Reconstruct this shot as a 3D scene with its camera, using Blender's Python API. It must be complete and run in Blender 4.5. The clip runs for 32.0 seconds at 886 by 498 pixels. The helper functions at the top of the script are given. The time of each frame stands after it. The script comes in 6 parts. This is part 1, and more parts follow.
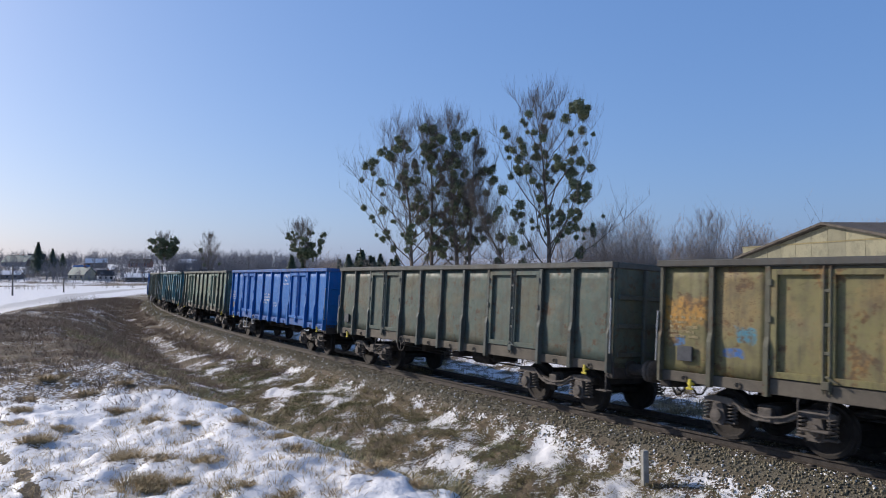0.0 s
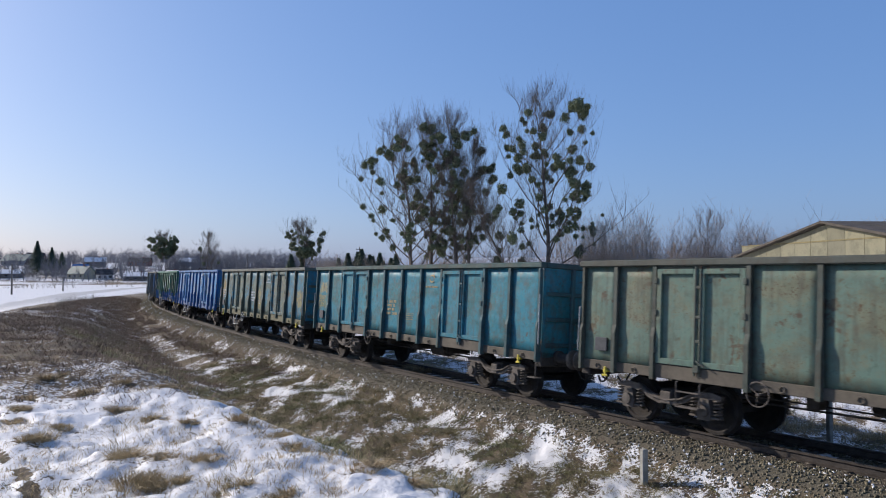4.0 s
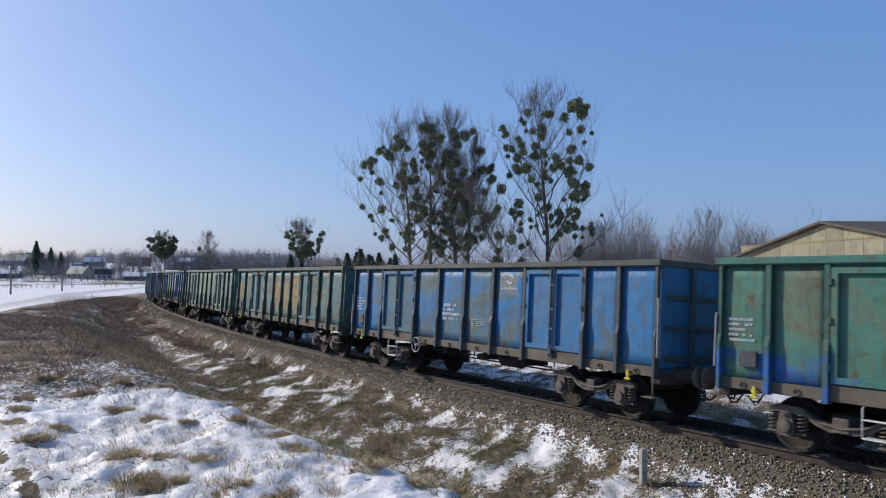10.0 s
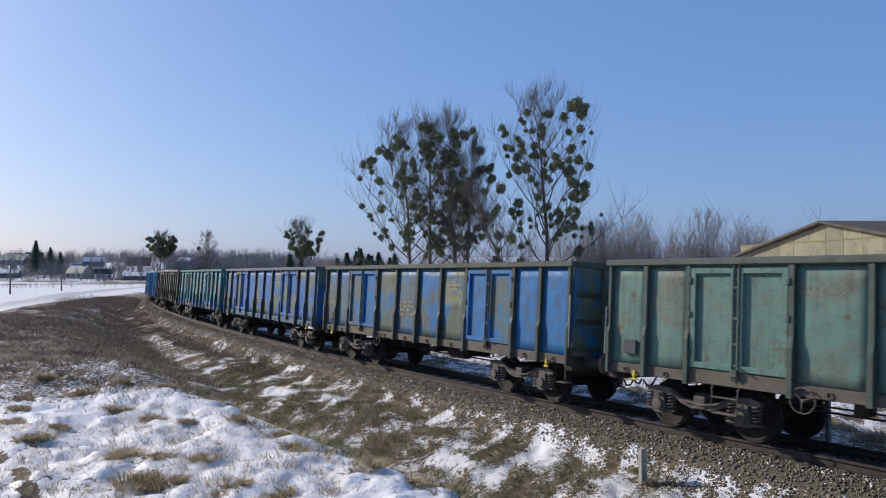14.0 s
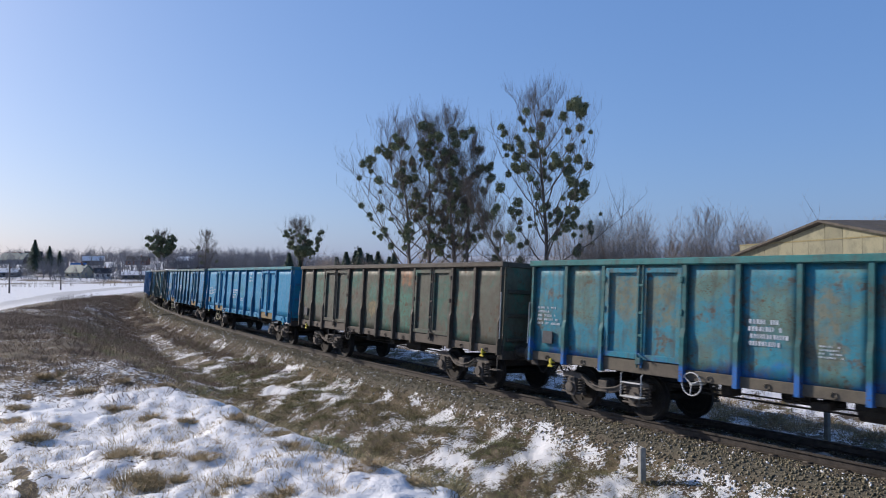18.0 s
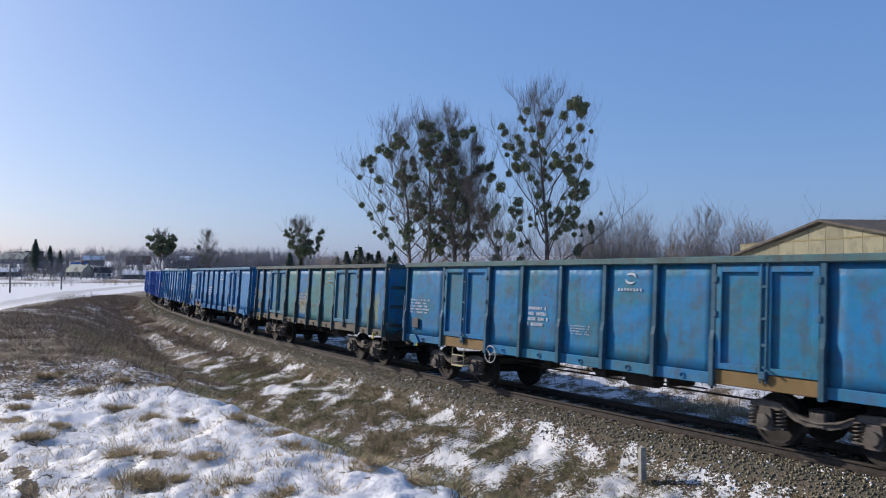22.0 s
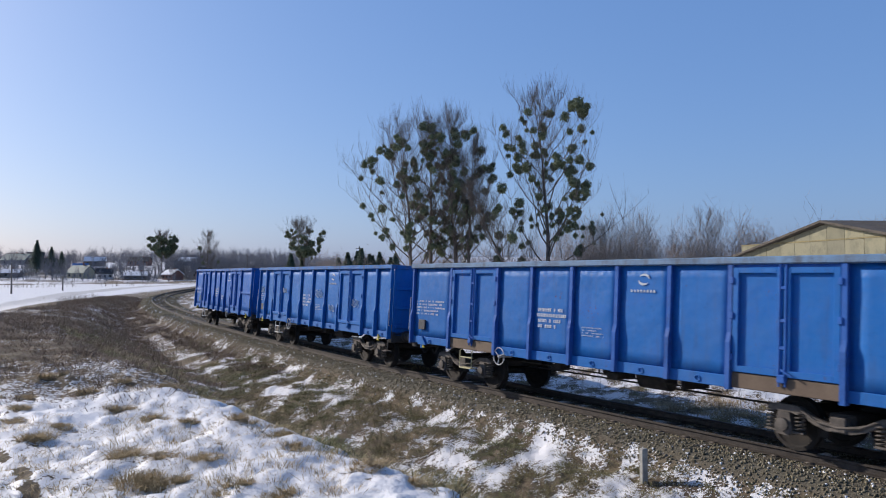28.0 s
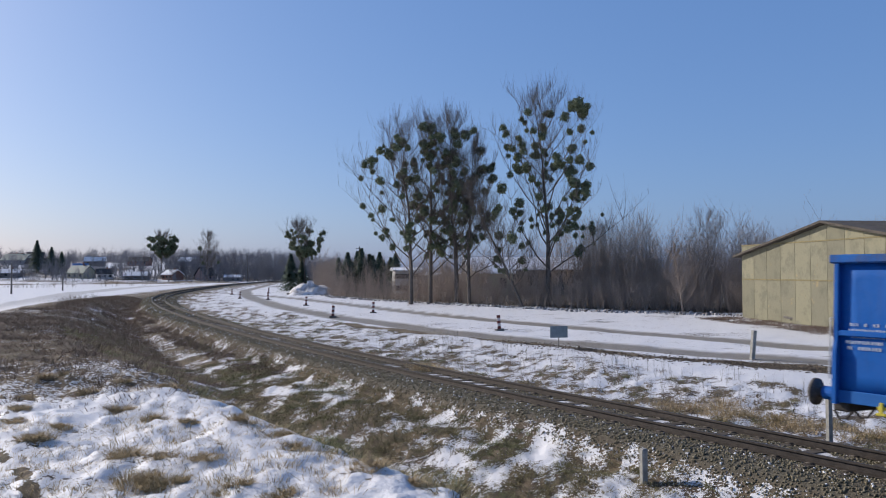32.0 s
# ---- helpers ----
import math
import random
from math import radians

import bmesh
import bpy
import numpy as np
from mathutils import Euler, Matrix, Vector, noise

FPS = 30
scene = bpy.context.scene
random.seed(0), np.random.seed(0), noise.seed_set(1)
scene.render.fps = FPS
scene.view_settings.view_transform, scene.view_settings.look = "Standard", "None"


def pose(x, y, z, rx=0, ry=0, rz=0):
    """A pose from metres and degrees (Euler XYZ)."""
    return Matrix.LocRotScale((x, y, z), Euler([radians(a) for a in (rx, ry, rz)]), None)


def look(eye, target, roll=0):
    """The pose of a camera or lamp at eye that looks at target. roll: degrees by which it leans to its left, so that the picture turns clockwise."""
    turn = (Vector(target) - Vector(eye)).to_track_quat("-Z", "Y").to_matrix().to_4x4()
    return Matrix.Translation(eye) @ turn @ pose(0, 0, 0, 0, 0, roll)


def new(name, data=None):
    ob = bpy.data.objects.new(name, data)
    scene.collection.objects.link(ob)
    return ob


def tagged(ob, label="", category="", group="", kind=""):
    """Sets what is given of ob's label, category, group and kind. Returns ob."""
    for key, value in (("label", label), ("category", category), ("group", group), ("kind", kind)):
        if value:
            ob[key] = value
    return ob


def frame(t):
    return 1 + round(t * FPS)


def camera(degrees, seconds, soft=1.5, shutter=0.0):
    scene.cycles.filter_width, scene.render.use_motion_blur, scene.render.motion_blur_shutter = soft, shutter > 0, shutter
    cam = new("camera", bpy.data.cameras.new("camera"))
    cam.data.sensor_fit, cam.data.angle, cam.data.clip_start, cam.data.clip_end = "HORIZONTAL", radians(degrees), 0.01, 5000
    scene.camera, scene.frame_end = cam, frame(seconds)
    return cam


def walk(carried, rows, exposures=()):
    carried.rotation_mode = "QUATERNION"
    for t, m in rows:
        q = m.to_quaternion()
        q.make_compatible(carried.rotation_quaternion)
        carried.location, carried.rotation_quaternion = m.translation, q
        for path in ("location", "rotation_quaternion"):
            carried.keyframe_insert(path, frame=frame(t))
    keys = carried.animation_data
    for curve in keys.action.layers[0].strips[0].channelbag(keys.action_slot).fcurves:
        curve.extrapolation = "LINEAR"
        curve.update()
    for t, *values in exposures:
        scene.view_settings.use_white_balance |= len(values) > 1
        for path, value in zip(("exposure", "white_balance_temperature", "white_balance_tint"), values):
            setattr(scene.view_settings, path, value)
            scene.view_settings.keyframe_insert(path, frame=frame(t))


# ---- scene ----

# ---- the railway line: one curve, by distance u from a point beside the camera ----
SECONDS = 32.0
EYE = Vector((0.0, 0.0, 3.116))
CANT, GRADE = 0.0623, -0.00118
BEND_AT = np.array([-10, 10, 30, 50, 75, 100, 125, 160.0])
BEND = np.array([0.000195, -0.003169, -0.002893, -0.001904, -0.002918, -0.004259, -0.002733, -0.00089])
LINE_U = np.arange(-420, 480.01, 0.5)
_k = np.interp(LINE_U, BEND_AT, BEND)
_th = np.cumsum(_k) * 0.5
LINE_TH = _th - np.interp(0, LINE_U, _th) + 0.619427
_x, _y = np.cumsum(-np.sin(LINE_TH)) * 0.5, np.cumsum(np.cos(LINE_TH)) * 0.5
LINE_X = _x - np.interp(0, LINE_U, _x) + 9.747573
LINE_Y = _y - np.interp(0, LINE_U, _y) + 8.961218
LINE_Z = GRADE * np.clip(LINE_U, 0, 330)


def on_line(u, off=0.0, h=0.0):
    """A point on the canted line: off metres towards the camera, h metres over the rails."""
    x, y, th, z = (np.interp(u, LINE_U, a) for a in (LINE_X, LINE_Y, LINE_TH, LINE_Z))
    w = off * math.cos(CANT) - h * math.sin(CANT)
    return Vector((x - math.cos(th) * w, y - math.sin(th) * w, z + h * math.cos(CANT) + off * math.sin(CANT)))


def gone(t):
    """How far the train has rolled after t seconds."""
    q = t / 32.0
    return 32 * (10.312318 * q - 1.261105 * q * q / 2 + 1.357865 * q ** 3 / 3)


# ---- camera ----
cam = camera(61.55, SECONDS, soft=1.0, shutter=0.12)
LOOK_ROWS = ((0, 0, 0), (1.5, .5, 1.5), (6, 1.5, 2), (10, 2.5, 2), (13, 3, 2.5), (17, 4, 3.5), (20, 4.5, 5),
             (22, 3.5, 5), (24, 2.5, 5), (25.5, 2, 4.5), (28, 1.5, 3.2), (32, 1.5, 3))


def aim(right, down):
    yaw, tilt = right / 1316.5, 0.033337 - down / 1316.5
    return look(EYE, EYE + 50 * Vector((math.sin(yaw), math.cos(yaw), math.tan(tilt))), -0.17)


walk(cam, [(t, aim(a, b)) for t, a, b in LOOK_ROWS], [(0, .12, 6600, 13), (29, .12, 6600, 13), (SECONDS, .0, 6600, 13)])

# ---- light ----
SUN_TURN, SUN_UP = -60.0, 27.0   # degrees from straight ahead (minus: to the left), and over the horizon
world = bpy.data.worlds.new("sky")
scene.world = world
world.use_nodes = True
_n = world.node_tree.nodes
_sky = _n.new("ShaderNodeTexSky")
_sky.sky_type, _sky.sun_disc = "NISHITA", False
_sky.sun_elevation, _sky.sun_rotation = radians(SUN_UP), radians(SUN_TURN)
_sky.air_density, _sky.dust_density, _sky.ozone_density = 1.0, 1.4, 3.2
_mix = _n.new("ShaderNodeMix")      # thin winter haze evens the sky out
_mix.data_type = "RGBA"
_mix.inputs[0].default_value = 0.52
_way = _n.new("ShaderNodeSeparateXYZ")
_high = _n.new("ShaderNodeMapRange")    # the haze thins out towards the zenith
_high.interpolation_type = "SMOOTHSTEP"
_high.inputs["From Min"].default_value, _high.inputs["From Max"].default_value = .34, .95
_haze = _n.new("ShaderNodeMix")
_haze.data_type = "RGBA"
_haze.inputs[6].default_value, _haze.inputs[7].default_value = (0.78, 2.12, 5.35, 1), (0.25, 0.62, 1.6, 1)
world.node_tree.links.new(_n.new("ShaderNodeTexCoord").outputs["Generated"], _way.inputs[0])
world.node_tree.links.new(_way.outputs["Z"], _high.inputs["Value"])
world.node_tree.links.new(_high.outputs["Result"], _haze.inputs[0])
world.node_tree.links.new(_haze.outputs[2], _mix.inputs[7])
world.node_tree.links.new(_sky.outputs[0], _mix.inputs[6])
world.node_tree.links.new(_mix.outputs[2], _n["Background"].inputs[0])
_n["Background"].inputs[1].default_value = 0.125
sun = new("sun", bpy.data.lights.new("sun", "SUN"))
sun.data.energy, sun.data.angle, sun.data.color = 4.1, radians(0.6), (1.0, 0.93, 0.83)
_a, _e = radians(SUN_TURN), radians(SUN_UP)
sun.matrix_world = look((0, 0, 30), Vector((0, 0, 30)) - Vector((math.sin(_a) * math.cos(_e), math.cos(_a) * math.cos(_e), math.sin(_e))))

# ---- materials ----
def shader(name, rough=0.8, metal=0.0):
    m = bpy.data.materials.new(name)
    m.use_nodes = True
    nt = m.node_tree
    b = nt.nodes["Principled BSDF"]
    b.inputs["Roughness"].default_value, b.inputs["Metallic"].default_value = rough, metal
    return m, nt, b


def noise_node(nt, scale, detail=4.0, rough=0.55, vec=None, distort=0.0):
    n = nt.nodes.new("ShaderNodeTexNoise")
    n.inputs["Scale"].default_value, n.inputs["Detail"].default_value = scale, detail
    n.inputs["Roughness"].default_value, n.inputs["Distortion"].default_value = rough, distort
    if vec is not None:
        nt.links.new(vec, n.inputs["Vector"])
    return n.outputs["Fac"]


def ramp(nt, fac, lo, hi, a=0.0, b=1.0):
    n = nt.nodes.new("ShaderNodeMapRange")
    n.interpolation_type = "SMOOTHSTEP"
    for key, v in (("From Min", lo), ("From Max", hi), ("To Min", a), ("To Max", b)):
        n.inputs[key].default_value = v
    nt.links.new(fac, n.inputs["Value"])
    return n.outputs["Result"]


def mixed(nt, fac, a, b):
    n = nt.nodes.new("ShaderNodeMix")
    n.data_type = "RGBA"
    for i, v in ((0, fac), (6, a), (7, b)):
        if isinstance(v, (int, float)):
            n.inputs[i].default_value = v
        elif isinstance(v, tuple):
            n.inputs[i].default_value = (*v[:3], 1)
        else:
            nt.links.new(v, n.inputs[i])
    return n.outputs[2]


def maths(nt, op, a, b=0.5):
    n = nt.nodes.new("ShaderNodeMath")
    n.operation = op
    for i, v in ((0, a), (1, b)):
        if isinstance(v, (int, float)):
            n.inputs[i].default_value = v
        else:
            nt.links.new(v, n.inputs[i])
    return n.outputs[0]


def bump(nt, b, height, strength=0.3, dist=0.02):
    n = nt.nodes.new("ShaderNodeBump")
    n.inputs["Strength"].default_value, n.inputs["Distance"].default_value = strength, dist
    nt.links.new(height, n.inputs["Height"])
    nt.links.new(n.outputs[0], b.inputs["Normal"])


def coords(nt, kind="Object", random_shift=False):
    out = nt.nodes.new("ShaderNodeTexCoord").outputs[kind]
    if random_shift:
        info = nt.nodes.new("ShaderNodeObjectInfo").outputs["Random"]
        n = nt.nodes.new("ShaderNodeVectorMath")
        n.operation = "ADD"
        s = maths(nt, "MULTIPLY", info, 57.0)
        nt.links.new(out, n.inputs[0])
        nt.links.new(s, n.inputs[1])
        out = n.outputs[0]
    return out


def plain(name, a, b, scale=6.0, rough=0.8, metal=0.0, relief=0.2, kind="Object", shift=False):
    """A surface that wanders between two colours, with fine grain over it."""
    m, nt, p = shader(name, rough, metal)
    v = coords(nt, kind, shift)
    big, small = noise_node(nt, scale, 5, vec=v), noise_node(nt, scale * 9, 3, vec=v)
    f = maths(nt, "ADD", ramp(nt, big, .3, .7, 0, .75), ramp(nt, small, .3, .7, 0, .25))
    nt.links.new(mixed(nt, f, a, b), p.inputs["Base Color"])
    if relief:
        bump(nt, p, small, relief, 0.01)
    return m

# ---- mesh helpers ----
class Shape:
    """Collects vertices and faces for one mesh."""

    def __init__(self):
        self.v, self.f = [], []

    def add(self, verts, faces):
        k = len(self.v)
        self.v.extend([tuple(p) for p in verts])
        self.f.extend([tuple(i + k for i in f) for f in faces])
        return self

    def box(self, x0, x1, y0, y1, z0, z1, c=0.0):
        """A box; with c its long edges are chamfered by c metres."""
        if c <= 0:
            v = [(x, y, z) for z in (z0, z1) for y in (y0, y1) for x in (x0, x1)]
            return self.add(v, [(0, 2, 3, 1), (4, 5, 7, 6), (0, 1, 5, 4), (2, 6, 7, 3), (0, 4, 6, 2), (1, 3, 7, 5)])
        bm = bmesh.new()
        bmesh.ops.create_cube(bm, size=1)
        for q in bm.verts:
            q.co = ((x0 + x1) / 2 + q.co.x * (x1 - x0), (y0 + y1) / 2 + q.co.y * (y1 - y0), (z0 + z1) / 2 + q.co.z * (z1 - z0))
        bmesh.ops.bevel(bm, geom=list(bm.edges), offset=c, segments=1, affect="EDGES")
        bm.verts.index_update()
        self.add([q.co for q in bm.verts], [[q.index for q in f.verts] for f in bm.faces])
        bm.free()
        return self

    def rod(self, a, b, r0, r1=None, n=8, caps=True):
        """A round bar from a to b."""
        a, b = Vector(a), Vector(b)
        r1 = r0 if r1 is None else r1
        d = (b - a).normalized()
        s = d.orthogonal().normalized()
        t = d.cross(s)
        ring = [s * math.cos(2 * math.pi * i / n) + t * math.sin(2 * math.pi * i / n) for i in range(n)]
        v = [a + q * r0 for q in ring] + [b + q * r1 for q in ring]
        f = [(i, (i + 1) % n, n + (i + 1) % n, n + i) for i in range(n)]
        if caps:
            f += [tuple(range(n - 1, -1, -1)), tuple(range(n, 2 * n))]
        return self.add(v, f)

    def pipe(self, pts, r, n=6):
        """A bent bar through the points, mitred at its joints."""
        pts = [Vector(p) for p in pts]
        v, s = [], None
        for i, p in enumerate(pts):
            d = (pts[min(i + 1, len(pts) - 1)] - pts[max(i - 1, 0)]).normalized()
            s = d.orthogonal() if s is None else s - d * s.dot(d)
            s.normalize()
            t = d.cross(s)
            v += [p + (s * math.cos(2 * math.pi * k / n) + t * math.sin(2 * math.pi * k / n)) * r for k in range(n)]
        f = [(i * n + k, i * n + (k + 1) % n, (i + 1) * n + (k + 1) % n, (i + 1) * n + k) for i in range(len(pts) - 1) for k in range(n)]
        f += [tuple(range(n - 1, -1, -1)), tuple(range(len(v) - n, len(v)))]
        return self.add(v, f)

    def turned(self, profile, centre, axis="y", n=20):
        """A body of revolution: profile of (along, radius) about an axis through centre."""
        v, c = [], Vector(centre)
        for along, r in profile:
            for k in range(n):
                p, q = r * math.cos(2 * math.pi * k / n), r * math.sin(2 * math.pi * k / n)
                v.append(c + Vector({"y": (p, along, q), "x": (along, p, q), "z": (p, q, along)}[axis]))
        m = len(profile)
        f = [(i * n + k, i * n + (k + 1) % n, (i + 1) * n + (k + 1) % n, (i + 1) * n + k) for i in range(m - 1) for k in range(n)]
        f += [tuple(range(n - 1, -1, -1)), tuple(range((m - 1) * n, m * n))]
        return self.add(v, f)

    def slab(self, outline, y0, y1):
        """An outline of (x, z) points, drawn out from y0 to y1."""
        n = len(outline)
        v = [(x, y0, z) for x, z in outline] + [(x, y1, z) for x, z in outline]
        f = [(i, (i + 1) % n, n + (i + 1) % n, n + i) for i in range(n)]
        return self.add(v, f + [tuple(range(n - 1, -1, -1)), tuple(range(n, 2 * n))])

    def mirrored(self):
        """The same turned half round about z."""
        s = Shape()
        s.v, s.f = [(-x, -y, z) for x, y, z in self.v], list(self.f)
        return s

    def mesh(self, name, smooth=False):
        me = bpy.data.meshes.new(name)
        me.from_pydata(self.v, [], self.f)
        bm = bmesh.new()
        bm.from_mesh(me)
        bmesh.ops.recalc_face_normals(bm, faces=bm.faces)
        bm.to_mesh(me)
        bm.free()
        if smooth:
            me.shade_smooth()
        return me


def put(name, me, material, parent=None, label="", at=None):
    """One mesh object; the material sits on the object, so that alike pieces share the mesh."""
    if not me.materials:
        me.materials.append(None)
    ob = new(name, me)
    ob.material_slots[0].link = "OBJECT"
    ob.material_slots[0].material = material
    if parent is not None:
        ob.parent = parent
    if at is not None:
        ob.matrix_basis = at
    if label:
        ob["label"] = label
    return ob


def empty(name, label, category, group=""):
    ob = new(name)
    ob.empty_display_size = 0.3
    return tagged(ob, label, category, group)


# ---- lie of the land ----
def hash_noise(x, y, seed=0):
    """Smooth value noise of a plane, 0 to 1."""
    xi, yi = np.floor(x), np.floor(y)
    fx, fy = x - xi, y - yi
    fx, fy = fx * fx * (3 - 2 * fx), fy * fy * (3 - 2 * fy)

    def h(i, j):
        s = np.sin(i * 127.1 + j * 311.7 + seed * 74.7) * 43758.5453
        return s - np.floor(s)
    return (h(xi, yi) * (1 - fx) + h(xi + 1, yi) * fx) * (1 - fy) + (h(xi, yi + 1) * (1 - fx) + h(xi + 1, yi + 1) * fx) * fy


def fractal(x, y, scale, octaves=4, seed=0):
    out, amp, total = 0, 1.0, 0.0
    for o in range(octaves):
        out = out + amp * hash_noise(x * scale * 2 ** o + 13.7 * o, y * scale * 2 ** o - 7.3 * o, seed + o)
        total += amp
        amp *= 0.5
    return out / total


COARSE = slice(0, None, 4)


def beside_line(x, y):
    """For points of the plane: distance u along the line and distance d from it (plus: the camera's side)."""
    x, y = np.atleast_1d(np.asarray(x, float)), np.atleast_1d(np.asarray(y, float))
    u, d = np.empty(x.shape), np.empty(x.shape)
    lx, ly, lt, lu = (a[COARSE] for a in (LINE_X, LINE_Y, LINE_TH, LINE_U))
    for i in range(0, len(x), 20000):
        px, py = x[i:i + 20000], y[i:i + 20000]
        k = np.argmin((px[:, None] - lx) ** 2 + (py[:, None] - ly) ** 2, axis=1)
        dx, dy, th = px - lx[k], py - ly[k], lt[k]
        u[i:i + 20000] = lu[k] + dx * -np.sin(th) + dy * np.cos(th)
        d[i:i + 20000] = -(dx * np.cos(th) + dy * np.sin(th))
    return u, d


def smooth(a, b, x):
    q = np.clip((x - a) / (b - a), 0, 1)
    return q * q * (3 - 2 * q)


def lay(x, y, rough=True):
    """Height of the ground."""
    u, d = beside_line(x, y)
    base = np.interp(u, LINE_U, LINE_Z)
    dc = np.interp(u, [-60, 0, 28, 42, 60, 100, 130], [10.2, 10.2, 10.6, 9.6, 7.8, 4.8, 3.4])
    hb = np.interp(u, [-60, 0, 14, 24, 36, 60, 100, 130], [1.45, 1.45, 1.36, 1.2, 1.02, .72, .15, -.4])
    foot = np.interp(u, [10, 24], [.6, .42])
    hd = np.interp(u, [0, 30, 60, 100, 130], [-1.15, -1.1, -.85, -.6, -.5])
    wide = np.interp(u, [-40, 12, 24, 34, 60], [90, 40, 12, 2.5, 1.0])
    q = d / dc
    near = -.185 + .0623 * np.clip(d, -1.6, 1.6) - .555 * smooth(1.5, 2.6, d)
    ditch = -.64 + (hd + .64) * smooth(2.9, 0.5 * dc, d)
    rise = ditch + (hb - hd) * smooth(foot * dc, dc, d)
    z = np.where(d < 2.9, near, np.where(d < dc, rise, hb))
    z = np.where(d > dc + wide, hb + (-.5 - hb) * smooth(dc + wide, dc + wide + 10, d), z)
    e = -d
    far = -.185 - .0623 * np.clip(e, -1.6, 1.6) - .295 * smooth(1.5, 2.6, e) + .15 * smooth(4, 9, e) - .1 * smooth(40, 70, e)
    z = np.where(d < 0, far, z)
    z = z + base
    r = np.hypot(x, y)
    z = z + smooth(290, 600, r) * (9 + 6 * fractal(x, y, .006, 2, 5)) * smooth(.1, -.2, x / np.maximum(r, 1)) * smooth(0, 60, d)
    if rough:
        out = smooth(1.7, 2.6, np.abs(d))
        out = out * (1 - .6 * smooth(7, 11, e))
        z = z + out * (fractal(x, y, .35, 3, 1) - .5) * .35 * smooth(2.5, 6, np.abs(d))
        z = z + out * (fractal(x, y, 2.2, 3, 2) - .5) * .17
        z = z + out * (fractal(x, y, 6.0, 2, 6) - .5) * .09 * smooth(40, 15, np.hypot(x, y))
    return z


def patches(x, y):
    """Ragged streaks that run down the slope, 0 to 1: low where growth shows through the snow."""
    u, d = beside_line(x, y)
    streaks = fractal(u * 2.4 + d * 1.2 + 1.3 * fractal(x, y, 1.3, 2, 51), d * .8, 1.0, 3, 29)
    return .5 + 1.7 * (.5 * streaks + .5 * fractal(x, y, 1.9, 3, 41) - .5)


def thorny(u, d):
    """Where the brambles grow thick in the ditch, 0 to 1."""
    return np.exp(-((u - 15.5) / 3.6) ** 2 - ((d - 4.5) / 1.7) ** 2)


def ground_z(x, y):
    return float(lay(np.array([x]), np.array([y]))[0])


# far lanes of the dirt road, as centre lines on the plan
ROAD_A = np.array([(-75, 355), (-53, 225), (-41, 155), (-33, 125), (-26, 104), (-16.9, 79), (-8.4, 60.5), (0.5, 44.5), (6, 37.8), (10.5, 33.6), (14.8, 29.6), (30, 19), (70, -6)])
ROAD_B = np.array([(-31, 122), (-27, 117), (-19, 103), (-12, 87.5), (.8, 61), (8, 49), (13, 41.6), (17, 35), (34, 22), (76, -4)])


def from_road(x, y, road):
    best = np.full(x.shape, 1e9)
    for (ax, ay), (bx, by) in zip(road[:-1], road[1:]):
        dx, dy = bx - ax, by - ay
        t = np.clip(((x - ax) * dx + (y - ay) * dy) / (dx * dx + dy * dy), 0, 1)
        best = np.minimum(best, np.hypot(x - ax - t * dx, y - ay - t * dy))
    return best


def wood_edge(x):
    return np.interp(x, [-40, -24, -16, -2.5, 12, 26, 40, 70], [190, 140, 112, 90, 72, 62, 56, 48])


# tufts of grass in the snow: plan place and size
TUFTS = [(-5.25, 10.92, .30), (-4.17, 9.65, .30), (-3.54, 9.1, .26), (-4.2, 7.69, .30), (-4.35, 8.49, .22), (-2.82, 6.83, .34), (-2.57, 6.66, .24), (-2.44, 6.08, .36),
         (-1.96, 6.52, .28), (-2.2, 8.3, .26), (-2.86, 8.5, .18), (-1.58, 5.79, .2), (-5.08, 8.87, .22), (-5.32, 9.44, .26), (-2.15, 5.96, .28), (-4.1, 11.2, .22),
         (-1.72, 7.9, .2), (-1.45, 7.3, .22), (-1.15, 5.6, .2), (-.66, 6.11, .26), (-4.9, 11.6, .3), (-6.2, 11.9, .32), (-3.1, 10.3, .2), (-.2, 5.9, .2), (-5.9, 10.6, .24)]


